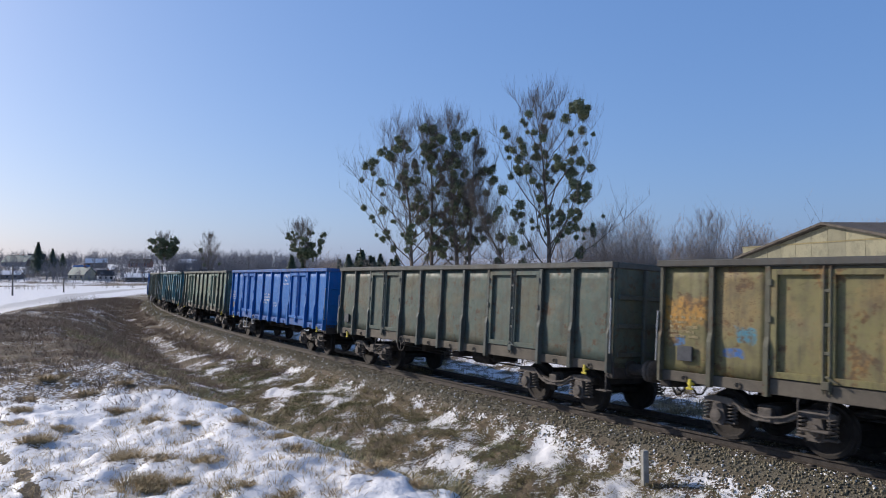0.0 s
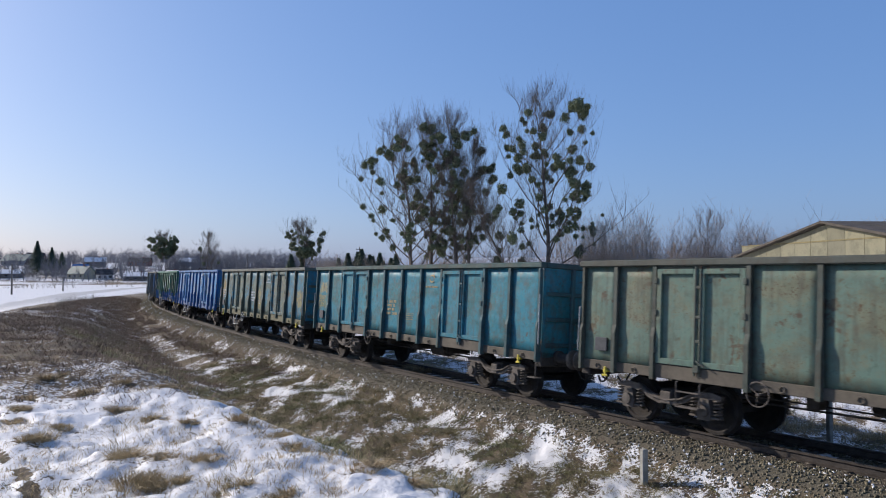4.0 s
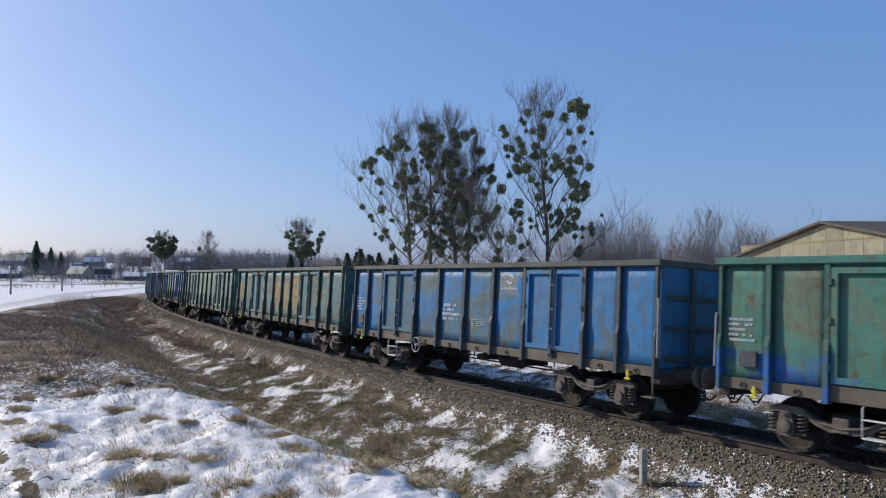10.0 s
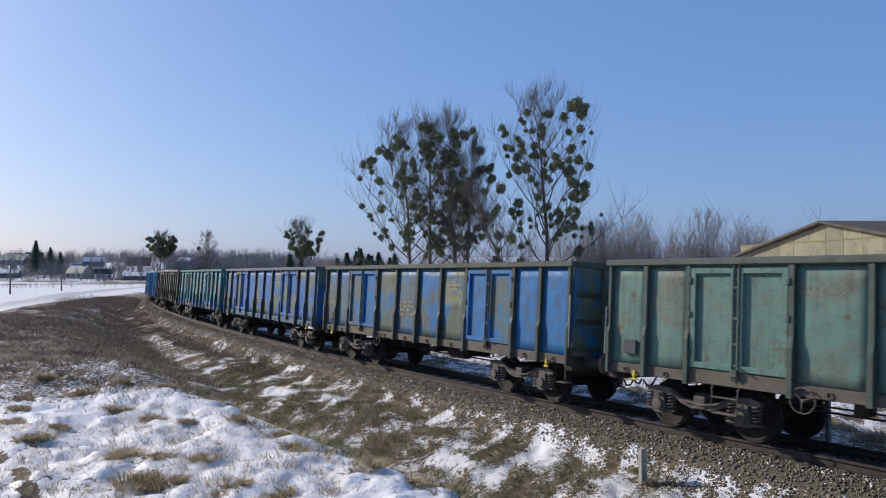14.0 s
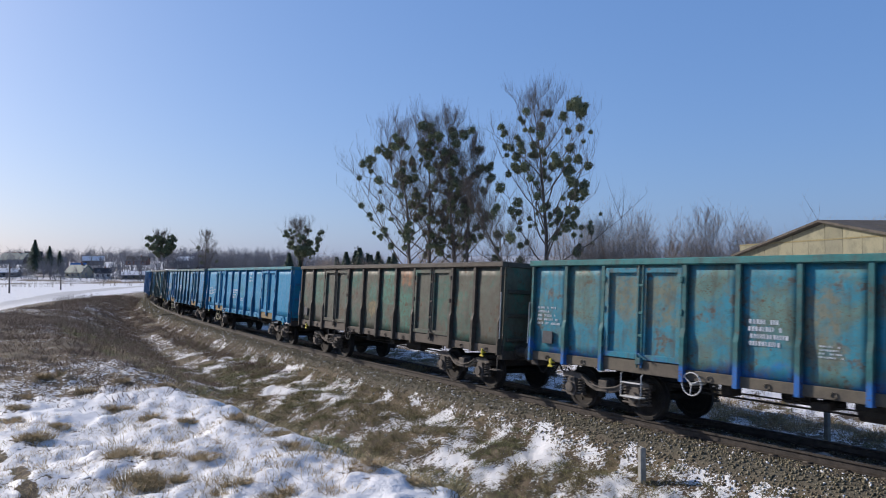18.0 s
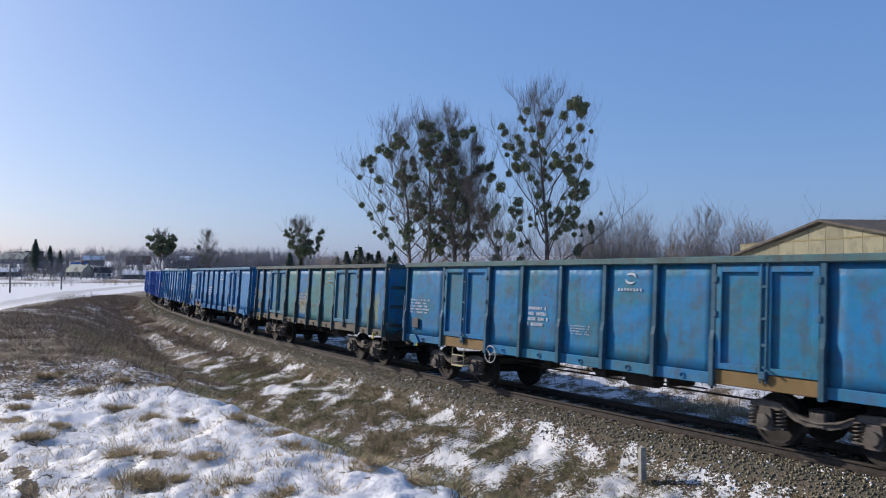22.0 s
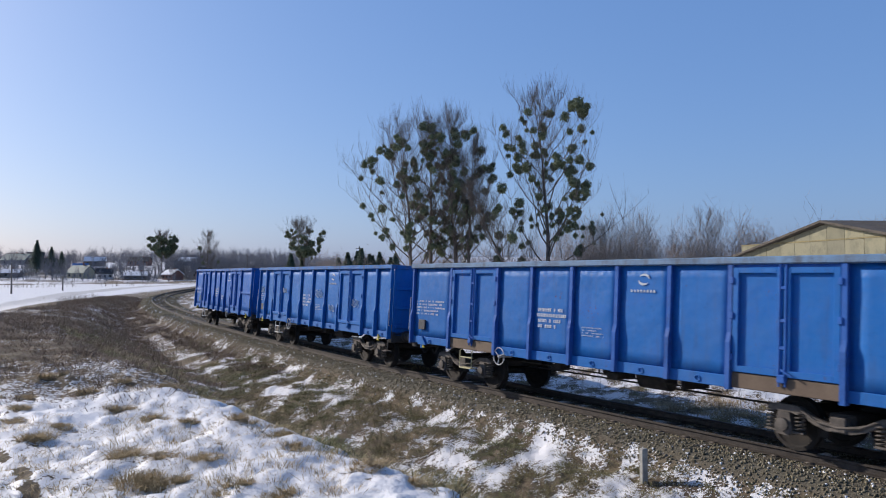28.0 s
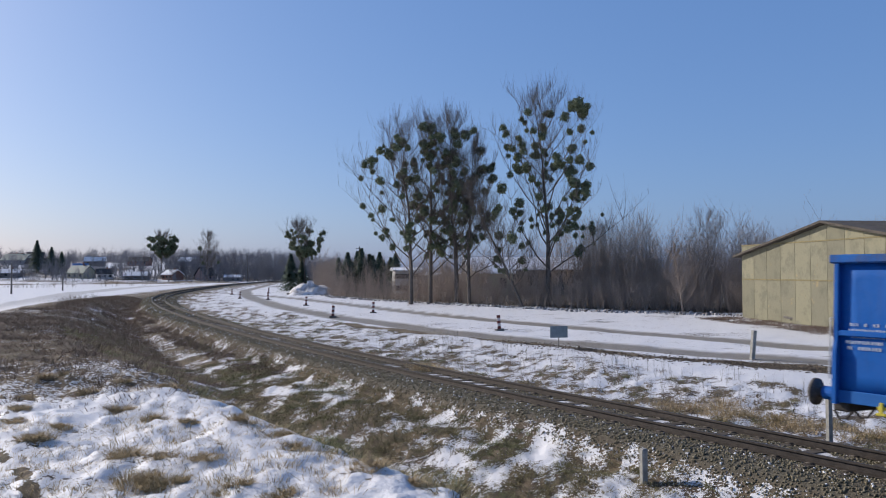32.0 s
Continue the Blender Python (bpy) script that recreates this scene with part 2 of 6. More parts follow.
def make_ground():
    az = np.radians(np.concatenate([np.linspace(-180, -40, 70, endpoint=False), np.linspace(-40, 40, 560, endpoint=False), np.linspace(40, 180, 70, endpoint=False)]))
    rad = np.concatenate([[0.0, .12, .25, .4, .55, .7, .85, 1.0], np.exp(np.linspace(math.log(1.2), math.log(60), 330)), np.exp(np.linspace(math.log(61.5), math.log(4200), 120))])
    A, R = np.meshgrid(az, rad)
    X, Y = (R * np.sin(A)).ravel(), (R * np.cos(A)).ravel()
    Z = lay(X, Y)
    u, d = beside_line(X, Y)
    ra, rb = from_road(X, Y, ROAD_A), from_road(X, Y, ROAD_B)
    Z -= .06 * smooth(1.6, 1.0, np.minimum(ra, rb))
    n, m = len(az), len(rad)
    verts = np.stack([X, Y, Z], 1)
    i = np.arange(n)
    faces = []
    for k in range(m - 1):
        a = k * n + i
        b = k * n + (i + 1) % n
        faces.append(np.stack([a, a + n, b + n, b], 1))
    faces = np.concatenate(faces)
    me = bpy.data.meshes.new("ground")
    me.from_pydata(verts.tolist(), [], faces.tolist())
    me.shade_smooth()
    # what covers the soil: snow, dry growth, gravel, wheel ruts
    dc = np.interp(u, [0, 28, 42, 60, 100, 130], [10.2, 10.6, 9.6, 7.8, 4.8, 3.4])
    big = fractal(X, Y, .22, 3, 8)
    r = np.hypot(X, Y)
    top = np.interp(r, [6.5, 9, 11, 13, 15.5, 20, 60], [.90, .84, .58, .37, .29, .25, .25])
    pat = patches(X, Y)
    side = np.interp(u, [0, 8, 12, 15, 20, 26, 40, 60], [.61, .57, .50, .46, .41, .34, .28, .24])
    side = side - .36 * thorny(u, d) + .05 * np.exp(-((d - 4.1) / .8) ** 2) * smooth(23, 28, u) * smooth(52, 44, u)
    side = side + .16 * np.exp(-((d - 2.9) / .5) ** 2 - ((u - 20) / 2.2) ** 2) + (pat - .5) * 1.2
    snow = np.where(d > 1.6, side + (top - side) * smooth(dc - 2.2, dc - .6, d), .3)
    edge = dc + np.interp(u, [-40, 12, 24, 34, 60, 130], [90, 40, 14, 6, 4, 2.5])
    snow = snow + (.95 - snow) * smooth(edge, edge + 6, d)
    snow = np.where((d < -2) & (d > -9), np.interp(-d, [2, 3.2, 5, 8], [.30, .45, .55, .64]) + (pat - .5) * 1.0, snow)
    snow = np.where(d <= -9, .86 - .25 * smooth(.55, .8, fractal(X, Y, .35, 3, 67)), snow)
    snow = np.where((d > 12) & (r > 285), .62 + (fractal(X, Y, .05, 3, 88) - .5) * 1.3, snow)
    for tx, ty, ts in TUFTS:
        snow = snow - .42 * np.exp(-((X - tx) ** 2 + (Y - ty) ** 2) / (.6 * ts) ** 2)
    woods = smooth(-1, 4, Y - wood_edge(X)) * smooth(-60, -24, X) * (d < -9)
    snow = snow * (1 - .8 * woods)
    snow = snow + (big - .5) * .75 * (d > dc - 2) * (snow < .79)
    bare = from_road(X, Y, np.array([(30, 17), (15.7, 25.6), (9, 31), (-6.5, 51.5)]))
    snow = snow - .85 * smooth(1.0, .25, bare + (big - .5) * 1.6)
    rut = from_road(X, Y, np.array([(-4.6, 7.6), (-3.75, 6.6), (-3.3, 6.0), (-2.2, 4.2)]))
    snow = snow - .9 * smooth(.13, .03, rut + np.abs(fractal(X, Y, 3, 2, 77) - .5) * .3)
    gravel = smooth(2.05, 1.6, np.abs(d) + .5 * (big - .5) + .15 * smooth(25, 45, u))
    bed = smooth(.66, .5, np.abs(d)) * smooth(.42, .52, fractal(X, Y, .9, 3, 33)) * smooth(70, 40, u)
    gravel = gravel * (1 - .75 * bed)
    snow = np.where(np.abs(d) < .75, .95, snow)
    road = np.maximum(smooth(1.5, .9, np.abs(ra)), smooth(1.4, .8, np.abs(rb))) * smooth(-5, -7, d)
    path = np.array([(-30, 48), (-42.6, 72), (-53.6, 97), (-69, 139), (-82, 195), (-92, 300), (-95, 420)])
    road = np.maximum(road, .5 * smooth(2.2, 1.2, np.abs(from_road(X, Y, path) - 1.0)) * smooth(12, 18, d))
    for name, val in (("snow", snow), ("gravel", gravel), ("ruts", road)):
        at = me.attributes.new(name, "FLOAT", "POINT")
        at.data.foreach_set("value", np.clip(val, 0, 1).astype(np.float32))
    ob = new("ground", me)
    me.materials.append(ground_material())
    return tagged(ob, "snow patched ground with dry grass, brown soil and ballast", "ground", kind="structure")


def ground_material():
    m, nt, p = shader("ground", 0.9)
    v = nt.nodes.new("ShaderNodeNewGeometry").outputs["Position"]

    def attr(n):
        a = nt.nodes.new("ShaderNodeAttribute")
        a.attribute_name = n
        return a.outputs["Fac"]
    n1, n2, n3 = noise_node(nt, .9, 6, .62, v), noise_node(nt, 5, 5, .6, v), noise_node(nt, 20, 4, .65, v)
    soil = mixed(nt, ramp(nt, n1, .35, .65), (.085, .062, .042), (.16, .12, .075))
    soil = mixed(nt, ramp(nt, n2, .5, .75), soil, (.095, .095, .045))
    soil = mixed(nt, ramp(nt, n3, .45, .75), soil, (.21, .165, .105))
    grav = mixed(nt, ramp(nt, noise_node(nt, 32, 3, .7, v), .35, .65), (.045, .04, .03), (.15, .135, .10))
    grav = mixed(nt, ramp(nt, n1, .45, .65, 0, .6), grav, (.085, .077, .055))
    under = mixed(nt, attr("gravel"), soil, grav)
    ruts = mixed(nt, n2, (.17, .15, .12), (.32, .29, .245))
    cover = maths(nt, "ADD", maths(nt, "MULTIPLY", n1, .9), maths(nt, "ADD", maths(nt, "MULTIPLY", n2, 1.25), maths(nt, "MULTIPLY", n3, 1.35)))
    cover = maths(nt, "SUBTRACT", cover, 1.25)
    keep = maths(nt, "MULTIPLY", attr("snow"), maths(nt, "SUBTRACT", 1.0, maths(nt, "MULTIPLY", attr("gravel"), .93)))
    edge = maths(nt, "ADD", maths(nt, "SUBTRACT", keep, 1.0), cover)
    white = ramp(nt, edge, -.05, .06)
    snow = mixed(nt, ramp(nt, n2, .3, .7), (.81, .81, .825), (.71, .72, .745))
    c = mixed(nt, white, under, snow)
    c = mixed(nt, maths(nt, "MULTIPLY", attr("ruts"), ramp(nt, n2, .15, .42)), c, ruts)
    nt.links.new(c, p.inputs["Base Color"])
    nt.links.new(ramp(nt, white, 0, 1, .95, .55), p.inputs["Roughness"])
    h = maths(nt, "ADD", maths(nt, "MULTIPLY", n2, .6), maths(nt, "ADD", maths(nt, "MULTIPLY", n3, .22), maths(nt, "MULTIPLY", white, .4)))
    bump(nt, p, h, .6, .07)
    return m


make_ground()

# ---- track ----
M_RAIL = plain("rail_steel", (.035, .029, .025), (.078, .064, .054), 9, .6, .3)
M_SLEEPER = plain("sleeper_timber", (.05, .04, .032), (.11, .09, .07), 4, .9, shift=True)
M_STONE = plain("ballast_stone", (.10, .085, .07), (.26, .22, .18), 8, .95, shift=True)


def line_sweep(profile, off, u0, u1, step):
    """Draws a cross-section (towards the camera, up) along the line."""
    us = np.arange(u0, u1 + step / 2, step)
    n, s = len(profile), Shape()
    v = [on_line(u, off + a, h) for u in us for a, h in profile]
    f = [(i * n + k, i * n + (k + 1) % n, (i + 1) * n + (k + 1) % n, (i + 1) * n + k) for i in range(len(us) - 1) for k in range(n)]
    return s.add(v, f + [tuple(range(n)), tuple(range(len(v) - n, len(v)))])


RAIL = [(-.036, 0), (.036, 0), (.036, -.035), (.009, -.05), (.009, -.135), (.07, -.15), (.07, -.165), (-.07, -.165), (-.07, -.15), (-.009, -.135), (-.009, -.05), (-.036, -.035)]
track = empty("railway_track", "single railway track of rusty rails on timber sleepers", "railway track")
track["kind"] = "structure"
for _off in (.7525, -.7525):
    put("rail", line_sweep(RAIL, _off, -400, 460, 2.0).mesh("rail"), M_RAIL, track)
_sl = Shape().box(-.125, .125, -1.3, 1.3, -.325, -.168, .02).mesh("sleeper")


def line_frame(u, h=0.0):
    """The canted pose on the line, x forwards (the way the train goes), y away from the camera."""
    a, b = on_line(u + .5, 0, h), on_line(u - .5, 0, h)
    x = (b - a).normalized()
    th = np.interp(u, LINE_U, LINE_TH)
    away = Vector((math.cos(th), math.sin(th), 0))
    z = Vector((0, 0, math.cos(CANT))) + away * math.sin(CANT)
    y = z.cross(x).normalized()
    z = x.cross(y)
    m = Matrix((x, y, z)).transposed().to_4x4()
    m.translation = (a + b) / 2
    return m

# ---- wagons ----
# x forwards, y away from the camera, z up from the rails
TOP, SILL, SIDE = 3.29, 0.97, 1.40
KINDS = {  # body length, distance of the bogies, bays of a side from the tail to the head (d: a double door)
    "short": (13.15, 9.0, (.95, 1.0, "d", 1.27, 1.27, 1.27, 1.26, "d", 1.0, 1.03)),
    "even": (13.15, 9.0, (1.12, 1.10, "d", 1.12, 1.12, 1.12, 1.12, "d", 1.07, 1.16)),
    "broad": (13.15, 9.0, (1.86, "d", 1.27, 1.26, 1.28, 1.32, "d", 2.0)),
    "long": (14.85, 10.2, (1.98, "d", 1.32, 1.35, 1.34, 1.35, 1.34, "d", 2.05)),
}
DOOR = 2.03
M_DARK = plain("undergear_grime", (.03, .027, .025), (.075, .064, .056), 5, .9)
M_GEAR = plain("bogie_dust", (.06, .053, .047), (.165, .142, .122), 6, .85)
M_WHEEL = plain("wheel_steel", (.018, .016, .015), (.045, .038, .033), 7, .9, .0)
M_TREAD = plain("worn_tread", (.25, .24, .23), (.35, .34, .33), 12, .35, .9)
M_WHITE = plain("white_rail_paint", (.45, .46, .46), (.66, .66, .65), 8, .6)
M_YELLOW = plain("yellow_lever_paint", (.50, .40, .03), (.62, .52, .06), 8, .6)
M_CREAM = plain("cream_step_paint", (.40, .37, .22), (.55, .50, .30), 8, .6)
M_BOARD = plain("label_board", (.03, .035, .045), (.06, .065, .075), 14, .6)
M_PLATE = plain("green_plate", (.02, .06, .04), (.035, .09, .06), 9, .6)
M_MARK = plain("white_stencil", (.30, .38, .47), (.56, .61, .66), 14, .7, relief=0)
M_MARK2 = plain("faded_yellow_stencil", (.26, .21, .10), (.42, .34, .18), 12, .7, relief=0)
M_SPRAY = plain("white_spray_paint", (.5, .56, .62), (.68, .72, .76), 12, .6, relief=0)
M_RUSTY = plain("rusty_sill", (.10, .065, .045), (.20, .13, .085), 3, .85)
RUST, ORANGE = (.105, .052, .03), (.50, .25, .06)


def paint(name, base, second, mix=.5, rust=.3, spots=RUST, band=None, fade=.2, panels=.0, size=.9, blots=()):
    """Worn coach paint: old coats showing, rust, faded clouds, streaks of dirt, and dents; blots are ragged
    repaired places: centre along and up the side, half width, half height, colour."""
    m, nt, p = shader(name, .6)
    p.inputs["Specular IOR Level"].default_value = .22
    v = coords(nt, "Object")
    info = nt.nodes.new("ShaderNodeObjectInfo").outputs["Random"]
    cloud, fine = noise_node(nt, size, 6, .62, v, .4), noise_node(nt, 9, 5, .65, v)
    mapping = nt.nodes.new("ShaderNodeMapping")
    mapping.inputs["Scale"].default_value = (5, 5, .5)
    nt.links.new(v, mapping.inputs["Vector"])
    streak = noise_node(nt, 1.6, 5, .6, mapping.outputs[0])
    f = maths(nt, "ADD", maths(nt, "ADD", maths(nt, "MULTIPLY", cloud, .8), maths(nt, "MULTIPLY", fine, .2)), maths(nt, "MULTIPLY", maths(nt, "SUBTRACT", info, .5), panels))
    c = mixed(nt, ramp(nt, f, .57 - .24 * mix, .72 - .24 * mix), base, second)
    if band:
        sep = nt.nodes.new("ShaderNodeSeparateXYZ")
        nt.links.new(v, sep.inputs[0])
        z = maths(nt, "ADD", sep.outputs["Z"], maths(nt, "MULTIPLY", noise_node(nt, .8, 3, .5, v), 1.1))
        c = mixed(nt, maths(nt, "MULTIPLY", ramp(nt, z, band[1] + .50, band[1] + .66, 1, 0), ramp(nt, cloud, .38, .5)), c, band[0])
    if blots:
        split = nt.nodes.new("ShaderNodeSeparateXYZ")
        nt.links.new(v, split.inputs[0])
        torn = maths(nt, "MULTIPLY", maths(nt, "SUBTRACT", noise_node(nt, 2.6, 5, .65, v), .5), 2.6)
        for bx, bz, bw, bh, tint in blots:
            ex = maths(nt, "DIVIDE", maths(nt, "ABSOLUTE", maths(nt, "SUBTRACT", split.outputs["X"], bx)), bw)
            ez = maths(nt, "DIVIDE", maths(nt, "ABSOLUTE", maths(nt, "SUBTRACT", split.outputs["Z"], bz)), bh)
            c = mixed(nt, ramp(nt, maths(nt, "ADD", maths(nt, "MAXIMUM", ex, ez), torn), .7, 1.15, .85, 0), c, mixed(nt, ramp(nt, fine, .42, .62, 0, .55), tint, base))
    pale = tuple(min(1, q * .65 + .12) for q in base)
    c = mixed(nt, maths(nt, "MULTIPLY", ramp(nt, noise_node(nt, .55, 4, .6, v), .45, .7), fade), c, pale)
    if rust:
        patch = maths(nt, "ADD", maths(nt, "MULTIPLY", noise_node(nt, 1.5, 5, .66, v), .65), maths(nt, "MULTIPLY", fine, .35))
        c = mixed(nt, ramp(nt, patch, .635 - .2 * rust, .69 - .2 * rust, 0, .72), c, mixed(nt, ramp(nt, fine, .3, .6), spots, RUST))
    wear = min(1.0, .3 + 2.5 * rust)
    scuff = noise_node(nt, 5.0, 8, .78, v, .6)
    c = mixed(nt, ramp(nt, scuff, .50, .60, 0, .42 * min(1.0, 3 * rust)), c, tuple(.5 * q + k for q, k in zip(second, (.085, .075, .05))))
    c = mixed(nt, ramp(nt, scuff, .46, .36, 0, .38 * wear), c, tuple(.3 * q + .01 for q in base))
    c = mixed(nt, maths(nt, "MULTIPLY", ramp(nt, streak, .52, .78), .45 * wear), c, (.055, .045, .038))
    chips = maths(nt, "ADD", maths(nt, "MULTIPLY", noise_node(nt, 26, 3, .6, v), .6), maths(nt, "MULTIPLY", cloud, .4))
    c = mixed(nt, ramp(nt, chips, .60 + .05 * (1 - wear) - .015 * rust, .64 + .05 * (1 - wear) - .015 * rust, 0, .7), c, RUST)
    grime = maths(nt, "ADD", maths(nt, "MULTIPLY", noise_node(nt, 3.4, 6, .7, v), .7), maths(nt, "MULTIPLY", streak, .3))
    c = mixed(nt, ramp(nt, grime, .42, .68, 0, .55 if rust > .1 else .18 * wear), c, (.095, .08, .062))
    nt.links.new(c, p.inputs["Base Color"])
    nt.links.new(ramp(nt, fine, .3, .7, .48, .75), p.inputs["Roughness"])
    dent = maths(nt, "ADD", maths(nt, "MULTIPLY", noise_node(nt, 2.2, 2, .5, v), 1.0), maths(nt, "MULTIPLY", fine, .06))
    bump(nt, p, dent, .4, .05)
    return m


def bays(kind):
    """The bays of a side: (start, end, is a door), from the tail."""
    length, _, parts_of = KINDS[kind]
    x, out = -length / 2 + .04, []
    scale = (length - .08) / sum(DOOR if b == "d" else b for b in parts_of)
    for b in parts_of:
        w = (DOOR if b == "d" else b) * scale
        out.append((x, x + w, b == "d"))
        x += w
    return out


def sheet(x0, x1, z0, z1, seed):
    """A bay's steel sheet, bulged and dented by loads, with a folded edge."""
    rng = random.Random(seed)
    nx, nz, s = 7, 9, Shape()
    hits = [(rng.uniform(x0, x1), rng.uniform(z0, z1), rng.uniform(-.024, .018), rng.uniform(.12, .35)) for _ in range(5)]
    v = []
    for j in range(nz):
        for i in range(nx):
            a, b = i / (nx - 1), j / (nz - 1)
            x, z = x0 + (x1 - x0) * a, z0 + (z1 - z0) * b
            out = .012 * math.sin(math.pi * a) * math.sin(math.pi * b) ** 1.3
            edge = min(1, 5 * min(a, 1 - a), 5 * min(b, 1 - b))
            out += edge * sum(h * math.exp(-((x - hx) ** 2 + (z - hz) ** 2) / r ** 2) for hx, hz, h, r in hits)
            v.append((x, -SIDE - out, z))
    v += [(x, -SIDE + .03, z) for x, y, z in v]
    n = nx * nz
    f = []
    for j in range(nz - 1):
        for i in range(nx - 1):
            k = j * nx + i
            f += [(k, k + 1, k + nx + 1, k + nx), (n + k, n + k + nx, n + k + nx + 1, n + k + 1)]
    rim = [i for i in range(nx)] + [j * nx + nx - 1 for j in range(1, nz)] + [(nz - 1) * nx + i for i in range(nx - 2, -1, -1)] + [j * nx for j in range(nz - 2, 0, -1)]
    f += [(rim[i], n + rim[i], n + rim[(i + 1) % len(rim)], rim[(i + 1) % len(rim)]) for i in range(len(rim))]
    return s.add(v, f)


def rib(x, z0, wide=.085):
    """A pressed post of the side, deeper below its shoulder."""
    h = wide / 2
    prof = [(-SIDE + .01, z0), (-SIDE - .125, z0), (-SIDE - .125, 1.78), (-SIDE - .085, 1.95), (-SIDE - .085, TOP - .12), (-SIDE + .01, TOP - .12)]
    n = len(prof)
    v = [(x - h, y, z) for y, z in prof] + [(x + h, y, z) for y, z in prof]
    return Shape().add(v, [(i, (i + 1) % n, n + (i + 1) % n, n + i) for i in range(n)] + [tuple(range(n)), tuple(range(2 * n - 1, n - 1, -1))])


def leaf(x0, x1):
    """A door leaf: a raised frame with a panel set back in it."""
    z0, z1, y = SILL + .30, TOP - .19, -SIDE - .005
    s = Shape().box(x0 + .02, x1 - .02, y - .008, y + .03, z0, z1)
    for a in ((x0 + .012, x0 + .125, z0, z1), (x1 - .125, x1 - .012, z0, z1), (x0 + .12, x1 - .12, z0, z0 + .11), (x0 + .12, x1 - .12, z1 - .10, z1)):
        s.box(a[0], a[1], y - .075, y - .003, a[2], a[3], .008)
    return s


def lock_bar(x):
    y, s = -SIDE - .085, Shape()
    for e in (-.055, .055):
        s.rod((x + e, y, SILL + .14), (x + e, y, TOP - .14), .02, n=8)
    for z in (SILL + .28, 1.75, 2.2, 2.75):
        s.box(x - .075, x + .075, y - .012, y + .07, z - .03, z + .03, .01)
    s.pipe([(x, y - .02, SILL + .42), (x + .06, y - .06, SILL + .40), (x + .20, y - .06, SILL + .33)], .018)
    return s.box(x - .07, x + .07, y - .05, y + .04, SILL + .20, SILL + .34, .015)


def hinge(x):
    return [Shape().box(x - .035, x + .035, -SIDE - .11, -SIDE - .03, z - .06, z + .06, .01) for z in (SILL + .55, 2.25, TOP - .42)]


def chord(length):
    """The heavy rim along the top of a side."""
    prof = [(-SIDE + .05, TOP - .135), (-SIDE - .09, TOP - .135), (-SIDE - .115, TOP - .115), (-SIDE - .115, TOP - .02), (-SIDE - .09, TOP), (-SIDE + .05, TOP)]
    n, a, b = len(prof), -length / 2 - .02, length / 2 + .02
    v = [(a, y, z) for y, z in prof] + [(b, y, z) for y, z in prof]
    return Shape().add(v, [(i, (i + 1) % n, n + (i + 1) % n, n + i) for i in range(n)] + [tuple(range(n)), tuple(range(2 * n - 1, n - 1, -1))])


def end_wall(x):
    """The head end, with its flat ribs and two posts."""
    s = Shape().box(x - .05, x, -SIDE + .04, SIDE - .04, SILL + .1, TOP - .13)
    return s


def handrail(x):
    return Shape().pipe([(x - .06, -SIDE - .03, 2.52), (x + .015, -SIDE - .10, 2.52), (x + .03, -SIDE - .11, 2.48), (x + .03, -SIDE - .11, 1.42), (x + .015, -SIDE - .10, 1.38), (x - .06, -SIDE - .03, 1.38)], .012)


def step(x):
    y = -SIDE - .02
    s = Shape().pipe([(x - .26, y + .06, SILL + .06), (x - .26, y - .03, SILL - .03), (x - .26, y - .03, SILL - .46), (x + .26, y - .03, SILL - .46), (x + .26, y - .03, SILL - .03), (x + .26, y + .06, SILL + .06)], .015)
    s.box(x - .25, x + .25, y - .06, y + .14, SILL - .48, SILL - .45, .006)
    return s.box(x - .25, x + .25, y - .05, y + .05, SILL - .20, SILL - .175, .006)


def brake_wheel(x):
    y, z, r, n, s = -SIDE - .09, SILL - .03, .21, 20, Shape()
    ring = [(x + r * math.cos(2 * math.pi * k / n), y, z + r * math.sin(2 * math.pi * k / n)) for k in range(n + 1)]
    s.pipe(ring, .0125)
    for k in range(3):
        a = 2 * math.pi * k / 3 + .4
        s.rod((x, y, z), (x + r * math.cos(a), y, z + r * math.sin(a)), .010, n=6)
    return s.rod((x, y - .02, z), (x, y + .4, z), .03, n=8)


def side_frame():
    """Bogie side frame: two pedestals and a belly that hangs between them."""
    top = [(-1.22, .69), (-1.22, .76), (-1.05, .81), (-.66, .79), (-.42, .66), (-.2, .60), (.2, .60), (.42, .66), (.66, .79), (1.05, .81), (1.22, .76), (1.22, .69)]
    bottom = [(.98, .68), (.62, .66), (.42, .54), (.2, .47), (-.2, .47), (-.42, .54), (-.62, .66), (-.98, .68)]
    s = Shape().slab(top + bottom, -1.16, -1.05)
    s.pipe([(-.62, -1.18, .74), (-.35, -1.19, .60), (0, -1.19, .55), (.35, -1.19, .60), (.62, -1.18, .74)], .02, 8)
    return s.box(-.13, .13, -1.19, -1.05, .47, .72, .02)


def axle_box(x):
    s = Shape().slab([(x - .10, .68), (x - .16, .42), (x - .12, .30), (x + .12, .30), (x + .16, .42), (x + .10, .68)], -1.22, -1.04)
    s.turned([(-.055, .05), (-.05, .11), (0, .115), (.03, .12)], (x, -1.235, .47), n=14)
    return s.box(x - .34, x + .34, -1.19, -1.06, .335, .375, .008)


def coil(x):
    """A pair of coil springs beside an axle box."""
    pts = [(x + .075 * math.cos(k * .7), -1.13 + .075 * math.sin(k * .7), .375 + .0066 * k * 1.05) for k in range(46)]
    return Shape().pipe(pts, .017, 5)


